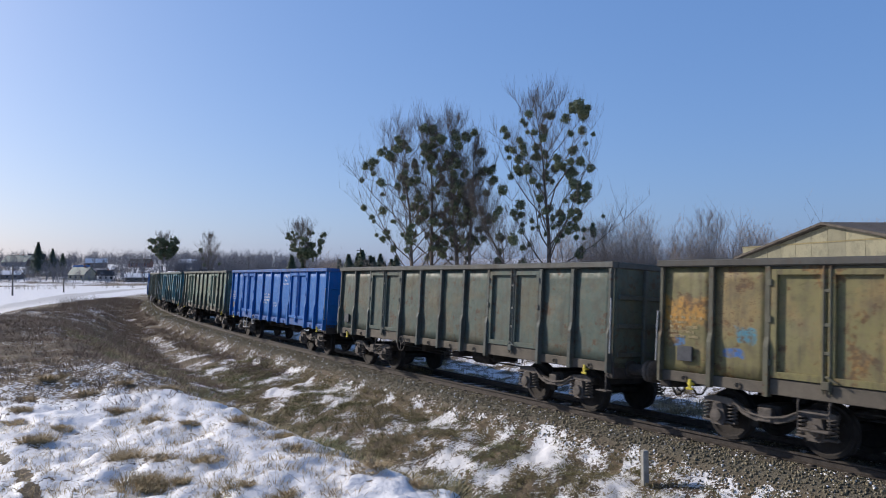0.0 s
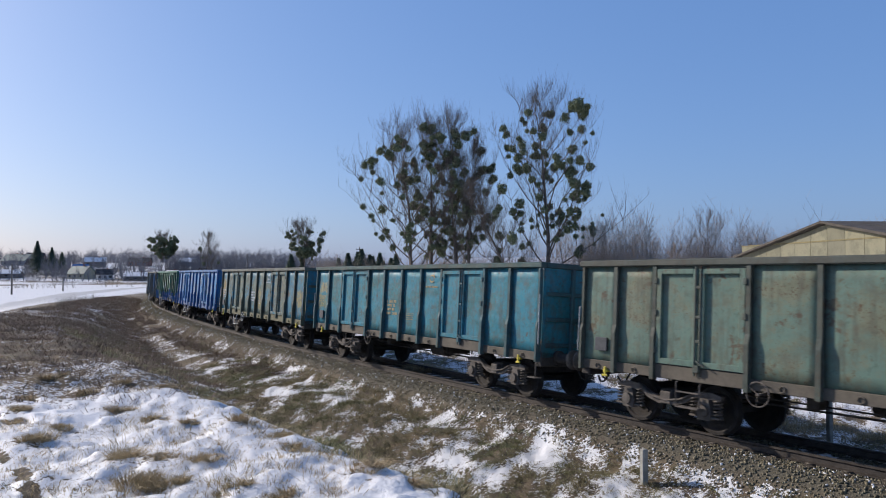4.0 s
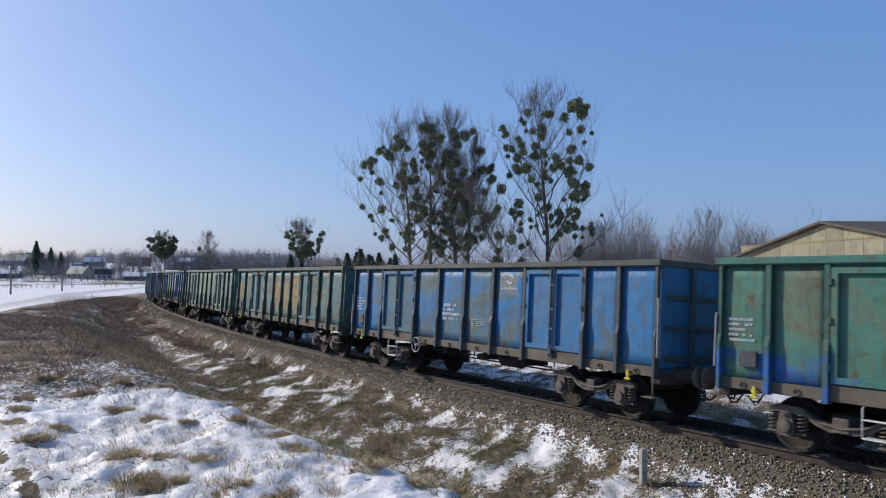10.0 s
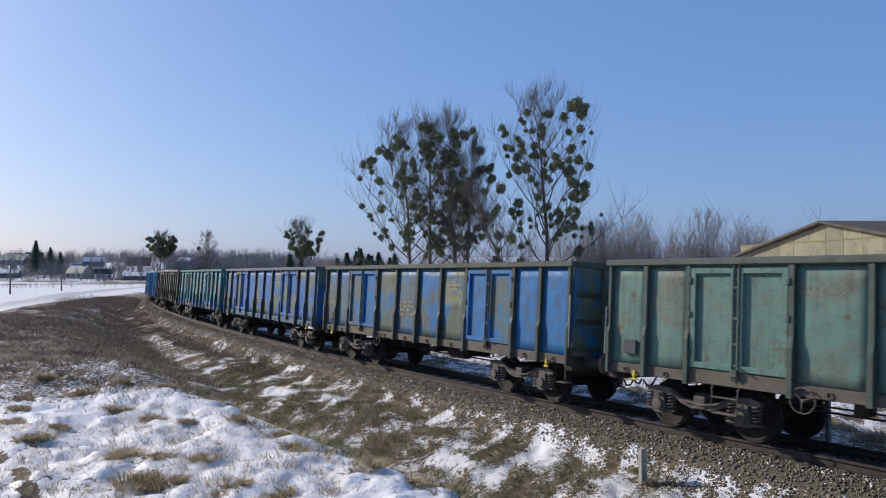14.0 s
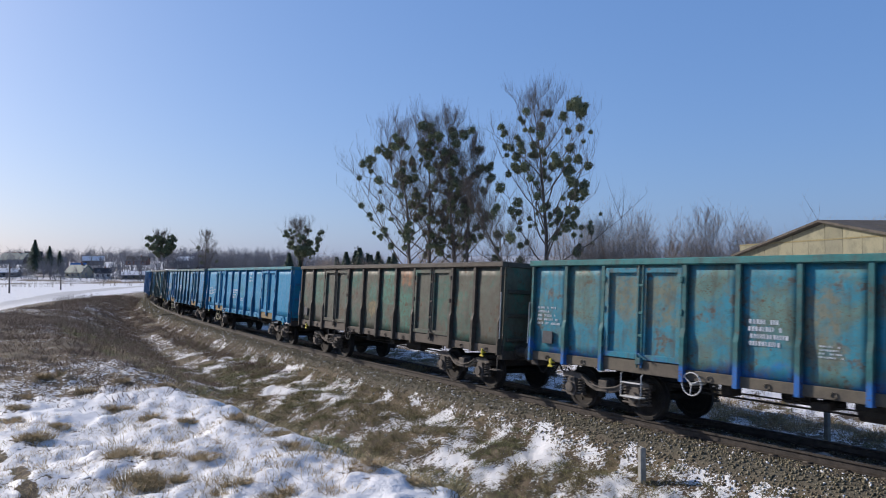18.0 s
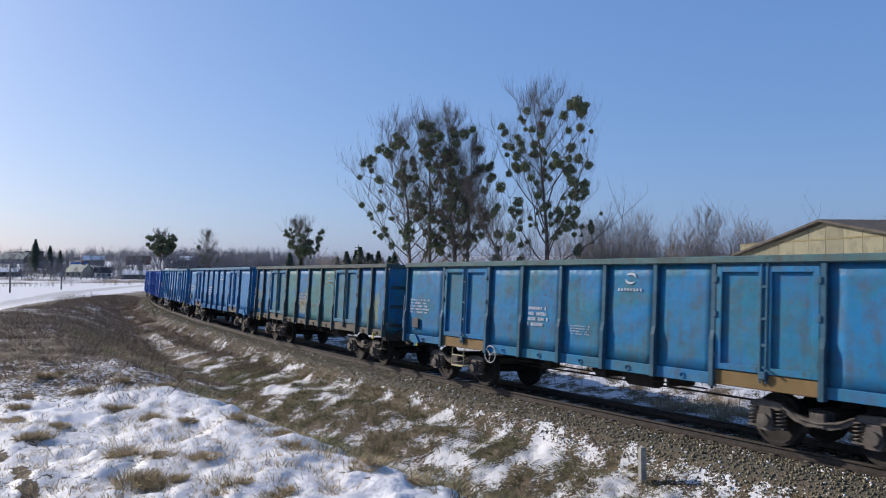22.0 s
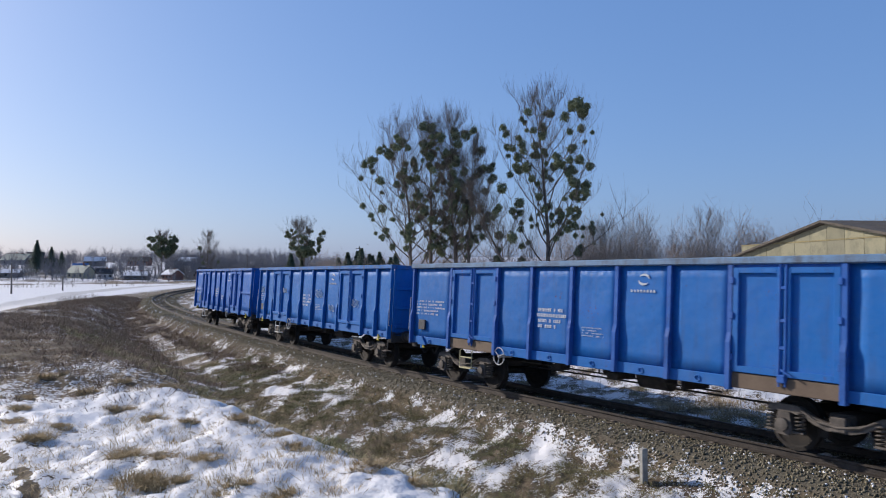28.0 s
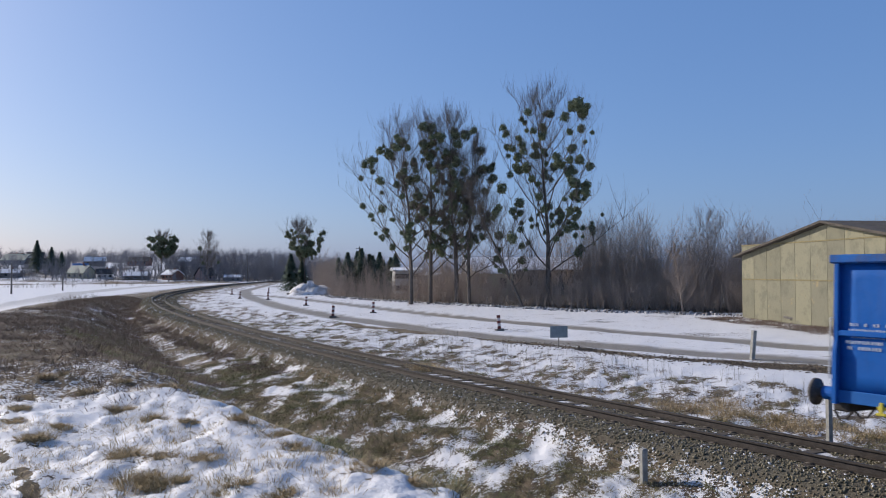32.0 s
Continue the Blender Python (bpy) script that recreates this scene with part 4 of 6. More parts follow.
BLUE, NAVY, TEAL = (.006, .135, .44), (.006, .108, .37), (.03, .17, .20)
GREYG, OLIVE, AZURE = (.095, .13, .11), (.21, .19, .085), (.025, .17, .46)
DIRT = ((.075, .065, .052), (.14, .12, .09))
DARKR = (.085, .085, .078)
ROSTER = [
    (7.75, "even", coat("olive_paint", OLIVE, (.27, .20, .09), DARKR, DIRT, (.12, .12, .085), mix=.5, rust=.55, spots=ORANGE, blots=((-6.0, 2.3, .45, .28, (.55, .27, .05)), (-4.75, 1.95, .2, .14, (.03, .28, .42)), (-6.1, 1.77, .12, .09, (.02, .22, .55)), (-5.0, 1.62, .2, .09, (.02, .16, .5)),), fade=.25), "olive yellow open goods wagon, rusty and patched, on the track", "old", False),
    (22.05, "even", coat("grey_green_paint", GREYG, (.13, .135, .095), (.11, .115, .105), DIRT, (.10, .12, .11), mix=.4, rust=.42, fade=.2), "grey green open goods wagon with scuffed rusty panels", False, False),
    (36.41, "short", coat("strong_blue_paint", BLUE, NAVY, (.03, .13, .40), (NAVY, (.05, .10, .26)), None, mix=.2, rust=.08, fade=.15), "bright blue open goods wagon with white stencils", True, False),
    (50.8, "short", coat("sage_green_paint", (.13, .21, .17), (.17, .19, .13), (.09, .10, .085), DIRT, (.08, .10, .085), mix=.45, rust=.38, fade=.22), "faded sage green open goods wagon with rust stains", False, False),
    (65.2, "even", coat("teal_paint", (.03, .22, .30), TEAL, (.05, .10, .10), DIRT, (.05, .13, .15), mix=.45, rust=.3, blots=((-6.0, 2.55, .35, .2, (.40, .30, .10)), (-6.0, 2.0, .4, .25, (.22, .25, .14)),), fade=.15), "teal open goods wagon with dark dirty posts", "old", False),
    (79.5, "even", coat("patched_blue_paint", (.025, .18, .28), (.10, .155, .14), (.12, .135, .12), ((.16, .15, .085), (.10, .10, .06)), (.09, .12, .10), mix=.5, rust=.42, spots=(.40, .27, .06), blots=((-6.1, 2.4, .35, .45, (.42, .27, .05)), (-3.3, 2.1, .95, 1.1, (.18, .20, .13)), (3.2, 2.1, .95, 1.1, (.19, .19, .12)), (.3, 1.8, .3, .45, (.36, .27, .07)), (5.9, 2.0, .4, .35, (.33, .25, .07)),), fade=.15, panels=.22), "blue open goods wagon patched with olive and ochre", True, False),
    (93.8, "even", coat("chalky_blue_paint", (.025, .20, .45), (.13, .23, .35), (.05, .17, .40), ((.05, .13, .33), (.11, .15, .22)), (.035, .13, .36), mix=.5, rust=.12, fade=.45), "chalky blue open goods wagon with faded panels", True, False),
    (108.01, "short", coat("sea_green_paint", (.055, .20, .15), (.12, .17, .12), (.05, .19, .15), DIRT, (.035, .13, .105), mix=.45, rust=.38, spots=(.40, .20, .06), band=((.02, .13, .42), 1.55), blots=((1.75, 1.72, .38, .2, (.01, .12, .58)), (2.95, 1.68, .45, .26, (.01, .12, .58)), (-2.0, 1.65, .6, .3, (.03, .2, .48)), (1.3, 2.75, .2, .2, (.04, .25, .5)), (-.7, 2.0, .5, .4, (.05, .2, .36)),), fade=.2), "sea green open goods wagon with blue repainted lower panels", True, False),
    (122.39, "short", coat("mid_blue_paint", (.02, .175, .40), (.10, .16, .17), (.075, .09, .085), DIRT, (.055, .085, .11), mix=.26, rust=.2, spots=(.42, .30, .08), blots=((-3.5, 2.1, .95, 1.1, (.10, .17, .14)), (-.6, 1.6, .6, .42, (.11, .18, .15)), (.6, 1.7, .6, .4, (.11, .18, .15)), (1.8, 2.75, .35, .25, (.30, .25, .08)),), fade=.2, panels=.2), "blue open goods wagon with grey green repaired doors", True, False),
    (136.45, "even", coat("rust_teal_paint", (.055, .19, .22), (.12, .18, .15), (.10, .115, .10), DIRT, (.065, .115, .105), mix=.5, rust=.62, spots=ORANGE, blots=((-.65, 2.2, .42, .6, (.42, .26, .06)), (.45, 2.15, .42, .6, (.40, .26, .07)), (1.6, 2.0, .45, .62, (.45, .26, .05)), (1.6, 2.75, .35, .2, (.55, .2, .04)), (-6.15, 2.3, .25, .45, (.42, .26, .06)),), fade=.2), "teal open goods wagon with large orange rust patches", "old", False),
    (150.75, "short", coat("pale_green_paint", (.12, .235, .20), (.16, .20, .16), (.095, .12, .105), DIRT, (.07, .11, .095), mix=.4, rust=.3, spots=(.36, .20, .08), fade=.25), "pale grey green open goods wagon with dented panels", False, False),
    (164.92, "short", coat("mixed_blue_paint", (.02, .17, .42), (.13, .17, .125), (.075, .10, .08), DIRT, (.07, .09, .075), mix=.4, rust=.2, spots=(.40, .32, .10), blots=((-.6, 2.1, .62, 1.1, (.15, .17, .11)), (1.7, 2.5, .5, .35, (.30, .27, .10)), (-5.2, 2.0, 1.2, .9, (.14, .17, .12)),), fade=.15, panels=.35), "blue and grey green patchwork open goods wagon", "old", False),
    (179.0, "short", coat("olive_blue_paint", (.014, .14, .48), (.15, .19, .115), (.10, .14, .18), ((.10, .15, .12), (.05, .11, .26)), (.07, .13, .17), mix=.55, rust=.15, spots=(.35, .25, .06), fade=.1, size=1.1), "vivid blue open goods wagon flaking to olive", "old", False),
    (193.25, "even", coat("turquoise_paint", (.025, .22, .31), (.10, .20, .18), (.04, .20, .20), DIRT, (.035, .16, .17), mix=.5, rust=.42, spots=(.30, .21, .11), band=((.015, .14, .48), 1.30), blots=((5.8, 2.05, .35, .3, (.30, .15, .08)), (-3.3, 2.5, .9, .5, (.17, .17, .11)), (.3, 2.2, .35, .6, (.19, .18, .12)), (4.7, 1.5, .5, .2, (.01, .13, .5)),), fade=.15), "turquoise open goods wagon with tan patches", True, False),
    (207.42, "even", coat("brown_grey_paint", (.105, .105, .085), (.05, .15, .12), (.085, .072, .06), ((.075, .06, .05), (.12, .10, .08)), (.075, .065, .056), mix=.42, rust=.40, spots=(.26, .12, .05), blots=((1.7, 2.85, .35, .24, (.30, .13, .06)), (.5, 2.5, .4, .5, (.05, .21, .16)), (-.5, 1.9, .35, .25, (.27, .2, .10)), (1.7, 1.9, .5, .6, (.05, .20, .15)), (-4.9, 2.4, .4, .6, (.06, .19, .15)),), fade=.1), "dark brown grey open goods wagon with teal remnants", False, False),
    (223.34, "long", coat("azure_paint", (.008, .215, .41), (.012, .20, .32), (.04, .24, .30), ((.16, .12, .05), (.22, .15, .07)), (.025, .17, .33), mix=.35, rust=.08, fade=.25), "azure blue long open goods wagon with brown door sills", True, False),
    (239.25, "long", coat("deep_azure_paint", (.008, .185, .41), (.015, .18, .29), (.075, .16, .17), ((.17, .11, .04), (.24, .15, .06)), (.04, .13, .20), mix=.6, rust=.12, spots=(.30, .28, .08), fade=.2), "blue long open goods wagon with grey teal rim", True, False),
    (253.59, "short", coat("split_blue_paint", (.010, .175, .40), (.05, .20, .22), (.065, .095, .10), DIRT, (.05, .10, .11), mix=.5, rust=.2, spots=(.30, .27, .08), blots=((-.7, 1.7, .4, .3, (.30, .28, .10)), (-3.4, 2.1, .9, 1.1, (.06, .19, .19)), (3.2, 2.1, .9, 1.1, (.05, .18, .19)), (5.7, 1.8, .3, .5, (.25, .27, .10)),), fade=.2, panels=.3), "blue open goods wagon with grey teal doors", "old", False),
    (269.47, "long", coat("cobalt_paint", (.007, .18, .44), (.012, .17, .38), (.035, .18, .33), (DIRT[0], (.10, .09, .08)), (.03, .15, .32), mix=.4, rust=.16, spots=(.30, .13, .04), fade=.2), "cobalt blue long open goods wagon with small rust marks", True, False),
    (283.85, "short", coat("sea_blue_paint", (.007, .195, .44), (.012, .175, .38), (.035, .20, .33), ((.035, .13, .30), (.06, .14, .24)), None, mix=.4, rust=.12, fade=.2), "sea blue open goods wagon with teal rim", True, False),
    (299.9, "long", coat("royal_blue_paint", BLUE, (.011, .135, .46), (.16, .27, .42), ((.12, .085, .06), (.18, .13, .09)), (.025, .12, .42), mix=.3, rust=.06, fade=.2), "royal blue long open goods wagon with pale rim", True, False),
    (314.28, "short", coat("fresh_blue_paint", (.005, .135, .44), NAVY, (.015, .145, .44), (NAVY, (.006, .135, .42)), None, mix=.15, rust=.03, fade=.08), "fresh blue open goods wagon with white spray scrawls", True, True),
    (328.67, "broad", coat("last_blue_paint", (.005, .112, .42), NAVY, (.012, .13, .44), (NAVY, (.006, .13, .42)), None, mix=.12, rust=.02, fade=.06), "fresh blue open goods wagon at the end of the train", True, False),
]
for _tail, _kind, _coat, _words, _marks, _scrawl in ROSTER:
    wagon(_tail, _kind, _coat, _words, _marks, _scrawl, "cream" if _kind == "long" else "white" if _marks is True else "grey")

# ---- sleepers and ballast ----
for _i in range(120):
    put("sleeper", _sl, M_SLEEPER, track, at=line_frame(-8 + .62 * _i))


def quick(name, verts, faces):
    """A mesh from arrays of equal polygons."""
    me = bpy.data.meshes.new(name)
    k = faces.shape[1]
    me.vertices.add(len(verts))
    me.vertices.foreach_set("co", np.ascontiguousarray(verts, np.float32).ravel())
    me.loops.add(faces.size)
    me.loops.foreach_set("vertex_index", np.ascontiguousarray(faces, np.int32).ravel())
    me.polygons.add(len(faces))
    me.polygons.foreach_set("loop_start", np.arange(0, faces.size, k, dtype=np.int32))
    me.update(calc_edges=True)
    return me


def stuff(name, me, material, label, category):
    me.materials.append(material)
    return tagged(new(name, me), label, category, kind="stuff")


def boxes_at(frames, lo, hi):
    """Joined boxes, one in each pose."""
    c = np.array([(x, y, z) for z in (lo[2], hi[2]) for y in (lo[1], hi[1]) for x in (lo[0], hi[0])])
    q = np.array([(0, 2, 3, 1), (4, 5, 7, 6), (0, 1, 5, 4), (2, 6, 7, 3), (0, 4, 6, 2), (1, 3, 7, 5)])
    V = np.concatenate([c @ np.array(m.to_3x3()).T + np.array(m.translation) for m in frames])
    return V, np.concatenate([q + 8 * i for i in range(len(frames))])


_far = [line_frame(u) for u in np.concatenate([np.arange(-120, -8.3, .62), np.arange(66.5, 190, .62)])]
_me = quick("sleepers_beyond", *boxes_at(_far, (-.125, -1.3, -.325), (.125, 1.3, -.168)))
_me.materials.append(M_SLEEPER)
_o = new("sleepers_beyond", _me)
_o.parent = track
_o["kind"] = "stuff"
_plates = [line_frame(-8 + .62 * i) @ pose(0, s * .7525, 0) for i in range(120) for s in (-1, 1)]
_me = quick("rail_chairs", *boxes_at(_plates, (-.07, -.12, -.17), (.07, .12, -.145)))
_me.materials.append(M_RAIL)
_o = new("rail_chairs", _me)
_o.parent = track
_o["kind"] = "stuff"

RNG = np.random.default_rng(7)


def on_plan(u, d):
    """Plan points beside the line."""
    x, y, th = (np.interp(u, LINE_U, a) for a in (LINE_X, LINE_Y, LINE_TH))
    return x - np.cos(th) * d, y - np.sin(th) * d


def pebbles(n, u0, u1, d0, d1, size0, size1, sink=.35):
    """Broken stones lying on the ground."""
    u = RNG.uniform(0, 1, n) ** 1.6 * (u1 - u0) + u0
    d = RNG.uniform(d0, d1, n) + RNG.normal(0, .12, n)
    X, Y = on_plan(u, d)
    ok = (np.abs(d) > .58) | (fractal(X, Y, .9, 3, 33) < .47)   # snow lies on the rest
    u, d, X, Y, n = u[ok], d[ok], X[ok], Y[ok], int(ok.sum())
    Z = lay(X, Y)
    s = RNG.uniform(size0, size1, n) * RNG.uniform(.6, 1.2, n)
    corners = np.array([(x, y, z) for z in (-1, 1) for y in (-1, 1) for x in (-1, 1)], float)
    C = corners[None] * RNG.uniform(.55, 1.1, (n, 8, 3)) * RNG.uniform(.6, 1.15, (n, 1, 3))
    a = RNG.uniform(0, 6.28, n)
    ca, sa = np.cos(a)[:, None], np.sin(a)[:, None]
    tilt = RNG.uniform(-.7, .7, n)[:, None]
    x0, y0, z0 = C[..., 0], C[..., 1], C[..., 2] + tilt * C[..., 0]
    P = np.stack([x0 * ca - y0 * sa, x0 * sa + y0 * ca, z0], -1) * s[:, None, None] * .5
    P += np.stack([X, Y, Z + s * sink * .5], -1)[:, None]
    q = np.array([(0, 2, 3, 1), (4, 5, 7, 6), (0, 1, 5, 4), (2, 6, 7, 3), (0, 4, 6, 2), (1, 3, 7, 5)])
    return quick("ballast", P.reshape(-1, 3), (q[None] + 8 * np.arange(n)[:, None, None]).reshape(-1, 4))


def island_stone():
    m, nt, p = shader("ballast_stones", .95)
    isl = nt.nodes.new("ShaderNodeNewGeometry").outputs["Random Per Island"]
    v = coords(nt)
    c = mixed(nt, isl, (.085, .074, .05), (.31, .275, .195))
    c = mixed(nt, ramp(nt, noise_node(nt, 30, 3, .6, v), .4, .7), c, (.16, .14, .085))
    c = mixed(nt, ramp(nt, isl, .945, .95), c, (.74, .76, .8))
    nt.links.new(c, p.inputs["Base Color"])
    return m


M_BALLAST = island_stone()
stuff("ballast_stones", pebbles(82000, -4, 62, -2.0, 2.1, .022, .047), M_BALLAST, "grey brown crushed stone ballast round the sleepers", "ballast")


stuff("ballast_beyond", pebbles(12000, 58, 125, -2.0, 2.0, .06, .11), M_BALLAST, "grey brown crushed stone ballast round the bend", "ballast")


# ---- grass, twigs and brush, in thin blades and rods ----
def blades(X, Y, Z, height, lean, width, per, spread):
    """Bent dry blades in tufts: two narrow quads each."""
    n = len(X) * per
    i = np.repeat(np.arange(len(X)), per)
    a = RNG.uniform(0, 6.28, n)
    rr = spread[i] * np.sqrt(RNG.uniform(0, 1, n))
    b = np.stack([X[i] + rr * np.cos(a), Y[i] + rr * np.sin(a), Z[i] - .02], 1)
    h = height[i] * RNG.uniform(.45, 1.1, n)
    t = a + RNG.uniform(-.9, .9, n)
    L = lean[i] * RNG.uniform(.3, 1.3, n) * h
    out = np.stack([np.cos(t), np.sin(t), 0 * t], 1)
    up = np.array([0, 0, 1.0])
    mid = b + out * (L * .35)[:, None] + up * (h * .62)[:, None]
    tip = b + out * L[:, None] + up * (h * np.clip(1 - .3 * lean[i], .18, 1))[:, None]
    f = RNG.uniform(0, 6.28, n)
    w = np.stack([np.cos(f), np.sin(f), 0 * f], 1) * (width * RNG.uniform(.6, 1.4, n))[:, None]
    V = np.stack([b - w, b + w, mid + w * .8, mid - w * .8, tip + w * .15, tip - w * .15], 1).reshape(-1, 3)
    q = np.array([(0, 1, 2, 3), (3, 2, 4, 5)])
    return V, (q[None] + 6 * np.arange(n)[:, None, None]).reshape(-1, 4)


def rods(P, Q, r0, r1):
    """Three-sided thin rods between points."""
    d = Q - P
    d = d / (np.linalg.norm(d, axis=1, keepdims=True) + 1e-9)
    s = np.cross(d, np.where(np.abs(d[:, 2:3]) > .9, [[1.0, 0, 0]], [[0, 0, 1.0]]))
    s /= np.linalg.norm(s, axis=1, keepdims=True) + 1e-9
    t = np.cross(d, s)
    V = []
    for base, r in ((P, r0), (Q, r1)):
        for k in range(3):
            V.append(base + (s * math.cos(2.094 * k) + t * math.sin(2.094 * k)) * r[:, None])
    V = np.stack(V, 1).reshape(-1, 3)
    q = np.array([(0, 1, 4, 3), (1, 2, 5, 4), (2, 0, 3, 5)])
    return V, (q[None] + 6 * np.arange(len(P))[:, None, None]).reshape(-1, 4)


def joined(lots):
    V, F, k = [], [], 0
    for v, f in lots:
        V.append(v)
        F.append(f + k)
        k += len(v)
    return np.concatenate(V), np.concatenate(F)


def shrubs(X, Y, Z, height, twigs=12, thick=.012, upright=.8, wide=.35, fork=2):
    """Leafless bushes: stems that fork into twigs."""
    lots = []
    n = len(X)
    root = np.stack([X, Y, Z - .05], 1)
    stems = 3
    i = np.repeat(np.arange(n), stems)
    a = RNG.uniform(0, 6.28, n * stems)
    tilt = RNG.uniform(0, 1 - upright, n * stems) + .05
    h = height[i] * RNG.uniform(.6, 1.0, n * stems)
    d = np.stack([np.cos(a) * tilt, np.sin(a) * tilt, np.ones_like(a)], 1)
    P = root[i]
    M = P + d * (h * .5)[:, None]
    T = M + (d + RNG.normal(0, .12, d.shape)) * (h * .5)[:, None]
    lots += [rods(P, M, thick * height[i], thick * .7 * height[i]), rods(M, T, thick * .7 * height[i], thick * .15 * height[i])]
    j = np.repeat(np.arange(n * stems), twigs)
    q = RNG.uniform(.25, 1, len(j))[:, None]
    B = np.where(q < .5, P[j] + (M - P)[j] * q * 2, M[j] + (T - M)[j] * (q - .5) * 2)
    a = RNG.uniform(0, 6.28, len(j))
    e = np.stack([np.cos(a) * wide, np.sin(a) * wide, RNG.uniform(.25, .9, len(j))], 1) * (h[j] * RNG.uniform(.15, .42, len(j)))[:, None]
    E = B + e
    tr = thick * .33 * height[i][j]
    lots.append(rods(B, E, tr, tr * .3))
    if not fork:
        return joined(lots)
    k = np.repeat(np.arange(len(j)), fork)
    q = RNG.uniform(.3, .9, len(k))[:, None]
    B2 = B[k] + (E - B)[k] * q
    a = RNG.uniform(0, 6.28, len(k))
    E2 = B2 + np.stack([np.cos(a) * wide, np.sin(a) * wide, RNG.uniform(.1, .8, len(k))], 1) * (h[j][k] * RNG.uniform(.08, .2, len(k)))[:, None]
    lots.append(rods(B2, E2, tr[k] * .55, tr[k] * .2))
    return joined(lots)


def straw(name, a, b, c, rough=.85):
    m, nt, p = shader(name, rough)
    isl = nt.nodes.new("ShaderNodeNewGeometry").outputs["Random Per Island"]
    big = noise_node(nt, .5, 3, .6, nt.nodes.new("ShaderNodeNewGeometry").outputs["Position"])
    col = mixed(nt, isl, a, b)
    nt.links.new(mixed(nt, ramp(nt, big, .4, .65), col, c), p.inputs["Base Color"])
    return m


M_STRAW = straw("dry_grass", (.31, .225, .12), (.60, .47, .285), (.37, .285, .15))
M_MEADOW = straw("olive_grass", (.15, .125, .06), (.36, .30, .16), (.165, .18, .075))
M_BRAMBLE = straw("bramble_canes", (.10, .085, .045), (.27, .23, .125), (.135, .145, .065))
M_BANK = straw("bank_growth", (.115, .083, .062), (.24, .18, .134), (.17, .113, .086))
M_BARE = straw("dark_twigs", (.045, .036, .03), (.10, .08, .065), (.07, .055, .046))
M_TWIG = straw("bare_twigs", (.13, .105, .078), (.27, .225, .165), (.20, .155, .115))
M_WOOD = straw("wood_twigs", (.27, .22, .187), (.47, .40, .345), (.38, .31, .262))

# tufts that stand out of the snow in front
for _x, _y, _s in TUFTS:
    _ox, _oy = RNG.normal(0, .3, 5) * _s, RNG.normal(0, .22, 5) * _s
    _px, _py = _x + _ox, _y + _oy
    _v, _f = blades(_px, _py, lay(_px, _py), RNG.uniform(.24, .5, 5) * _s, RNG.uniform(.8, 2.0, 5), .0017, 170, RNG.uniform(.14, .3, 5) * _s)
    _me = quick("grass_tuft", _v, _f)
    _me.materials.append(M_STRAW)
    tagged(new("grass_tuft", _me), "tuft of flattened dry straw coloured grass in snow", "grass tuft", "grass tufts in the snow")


def scatter(n, u0, u1, d0, d1):
    u, d = RNG.uniform(u0, u1, n), RNG.uniform(d0, d1, n)
    return on_plan(u, d)


# short growth poking through the snow in front of the camera
_a, _r = np.radians(RNG.uniform(-36, 30, 9000)), RNG.uniform(4, 19, 9000)
_x, _y = _r * np.sin(_a), _r * np.cos(_a)
_ok = (fractal(_x, _y, .6, 3, 31) > RNG.uniform(.42, .66, len(_x))) & (beside_line(_x, _y)[1] > 8.5)
_x, _y = _x[_ok], _y[_ok]
stuff("meadow_grass", quick("meadow_grass", *blades(_x, _y, lay(_x, _y), RNG.uniform(.03, .13, len(_x)), RNG.uniform(.6, 2.6, len(_x)), .0022, 12, RNG.uniform(.03, .16, len(_x)))), M_STRAW, "thin dry grass poking through the snow", "grass")
# slope between the crest and the ballast
_x, _y = scatter(15000, -2, 30, 2.0, 9.8)
_ok = patches(_x, _y) < np.interp(beside_line(_x, _y)[0], [0, 10, 12, 16, 30], [.54, .54, .51, .53, .58]) + RNG.normal(0, .05, len(_x))
_x, _y = _x[_ok], _y[_ok]
stuff("slope_grass", quick("slope_grass", *blades(_x, _y, lay(_x, _y), RNG.uniform(.04, .15, len(_x)), RNG.uniform(1.2, 3.0, len(_x)), .0045, 26, RNG.uniform(.08, .24, len(_x)))), M_MEADOW, "matted olive brown grass on the railway slope", "grass")
# brambles down in the ditch
_x, _y = scatter(2600, 8, 40, 2.2, 8.4)
_u, _d = beside_line(_x, _y)
_ok = (.75 * thorny(_u, _d) + .25 * fractal(_x, _y, .4, 2, 44) + .12 * smooth(24, 30, _u)) > RNG.uniform(.16, .62, len(_x))
_x, _y = _x[_ok], _y[_ok]
stuff("ditch_brambles", quick("ditch_brambles", *shrubs(_x, _y, lay(_x, _y), RNG.uniform(.2, .62, len(_x)), 10, .008, .2, .8)), M_BRAMBLE, "tangled leafless brambles in the ditch", "brush")
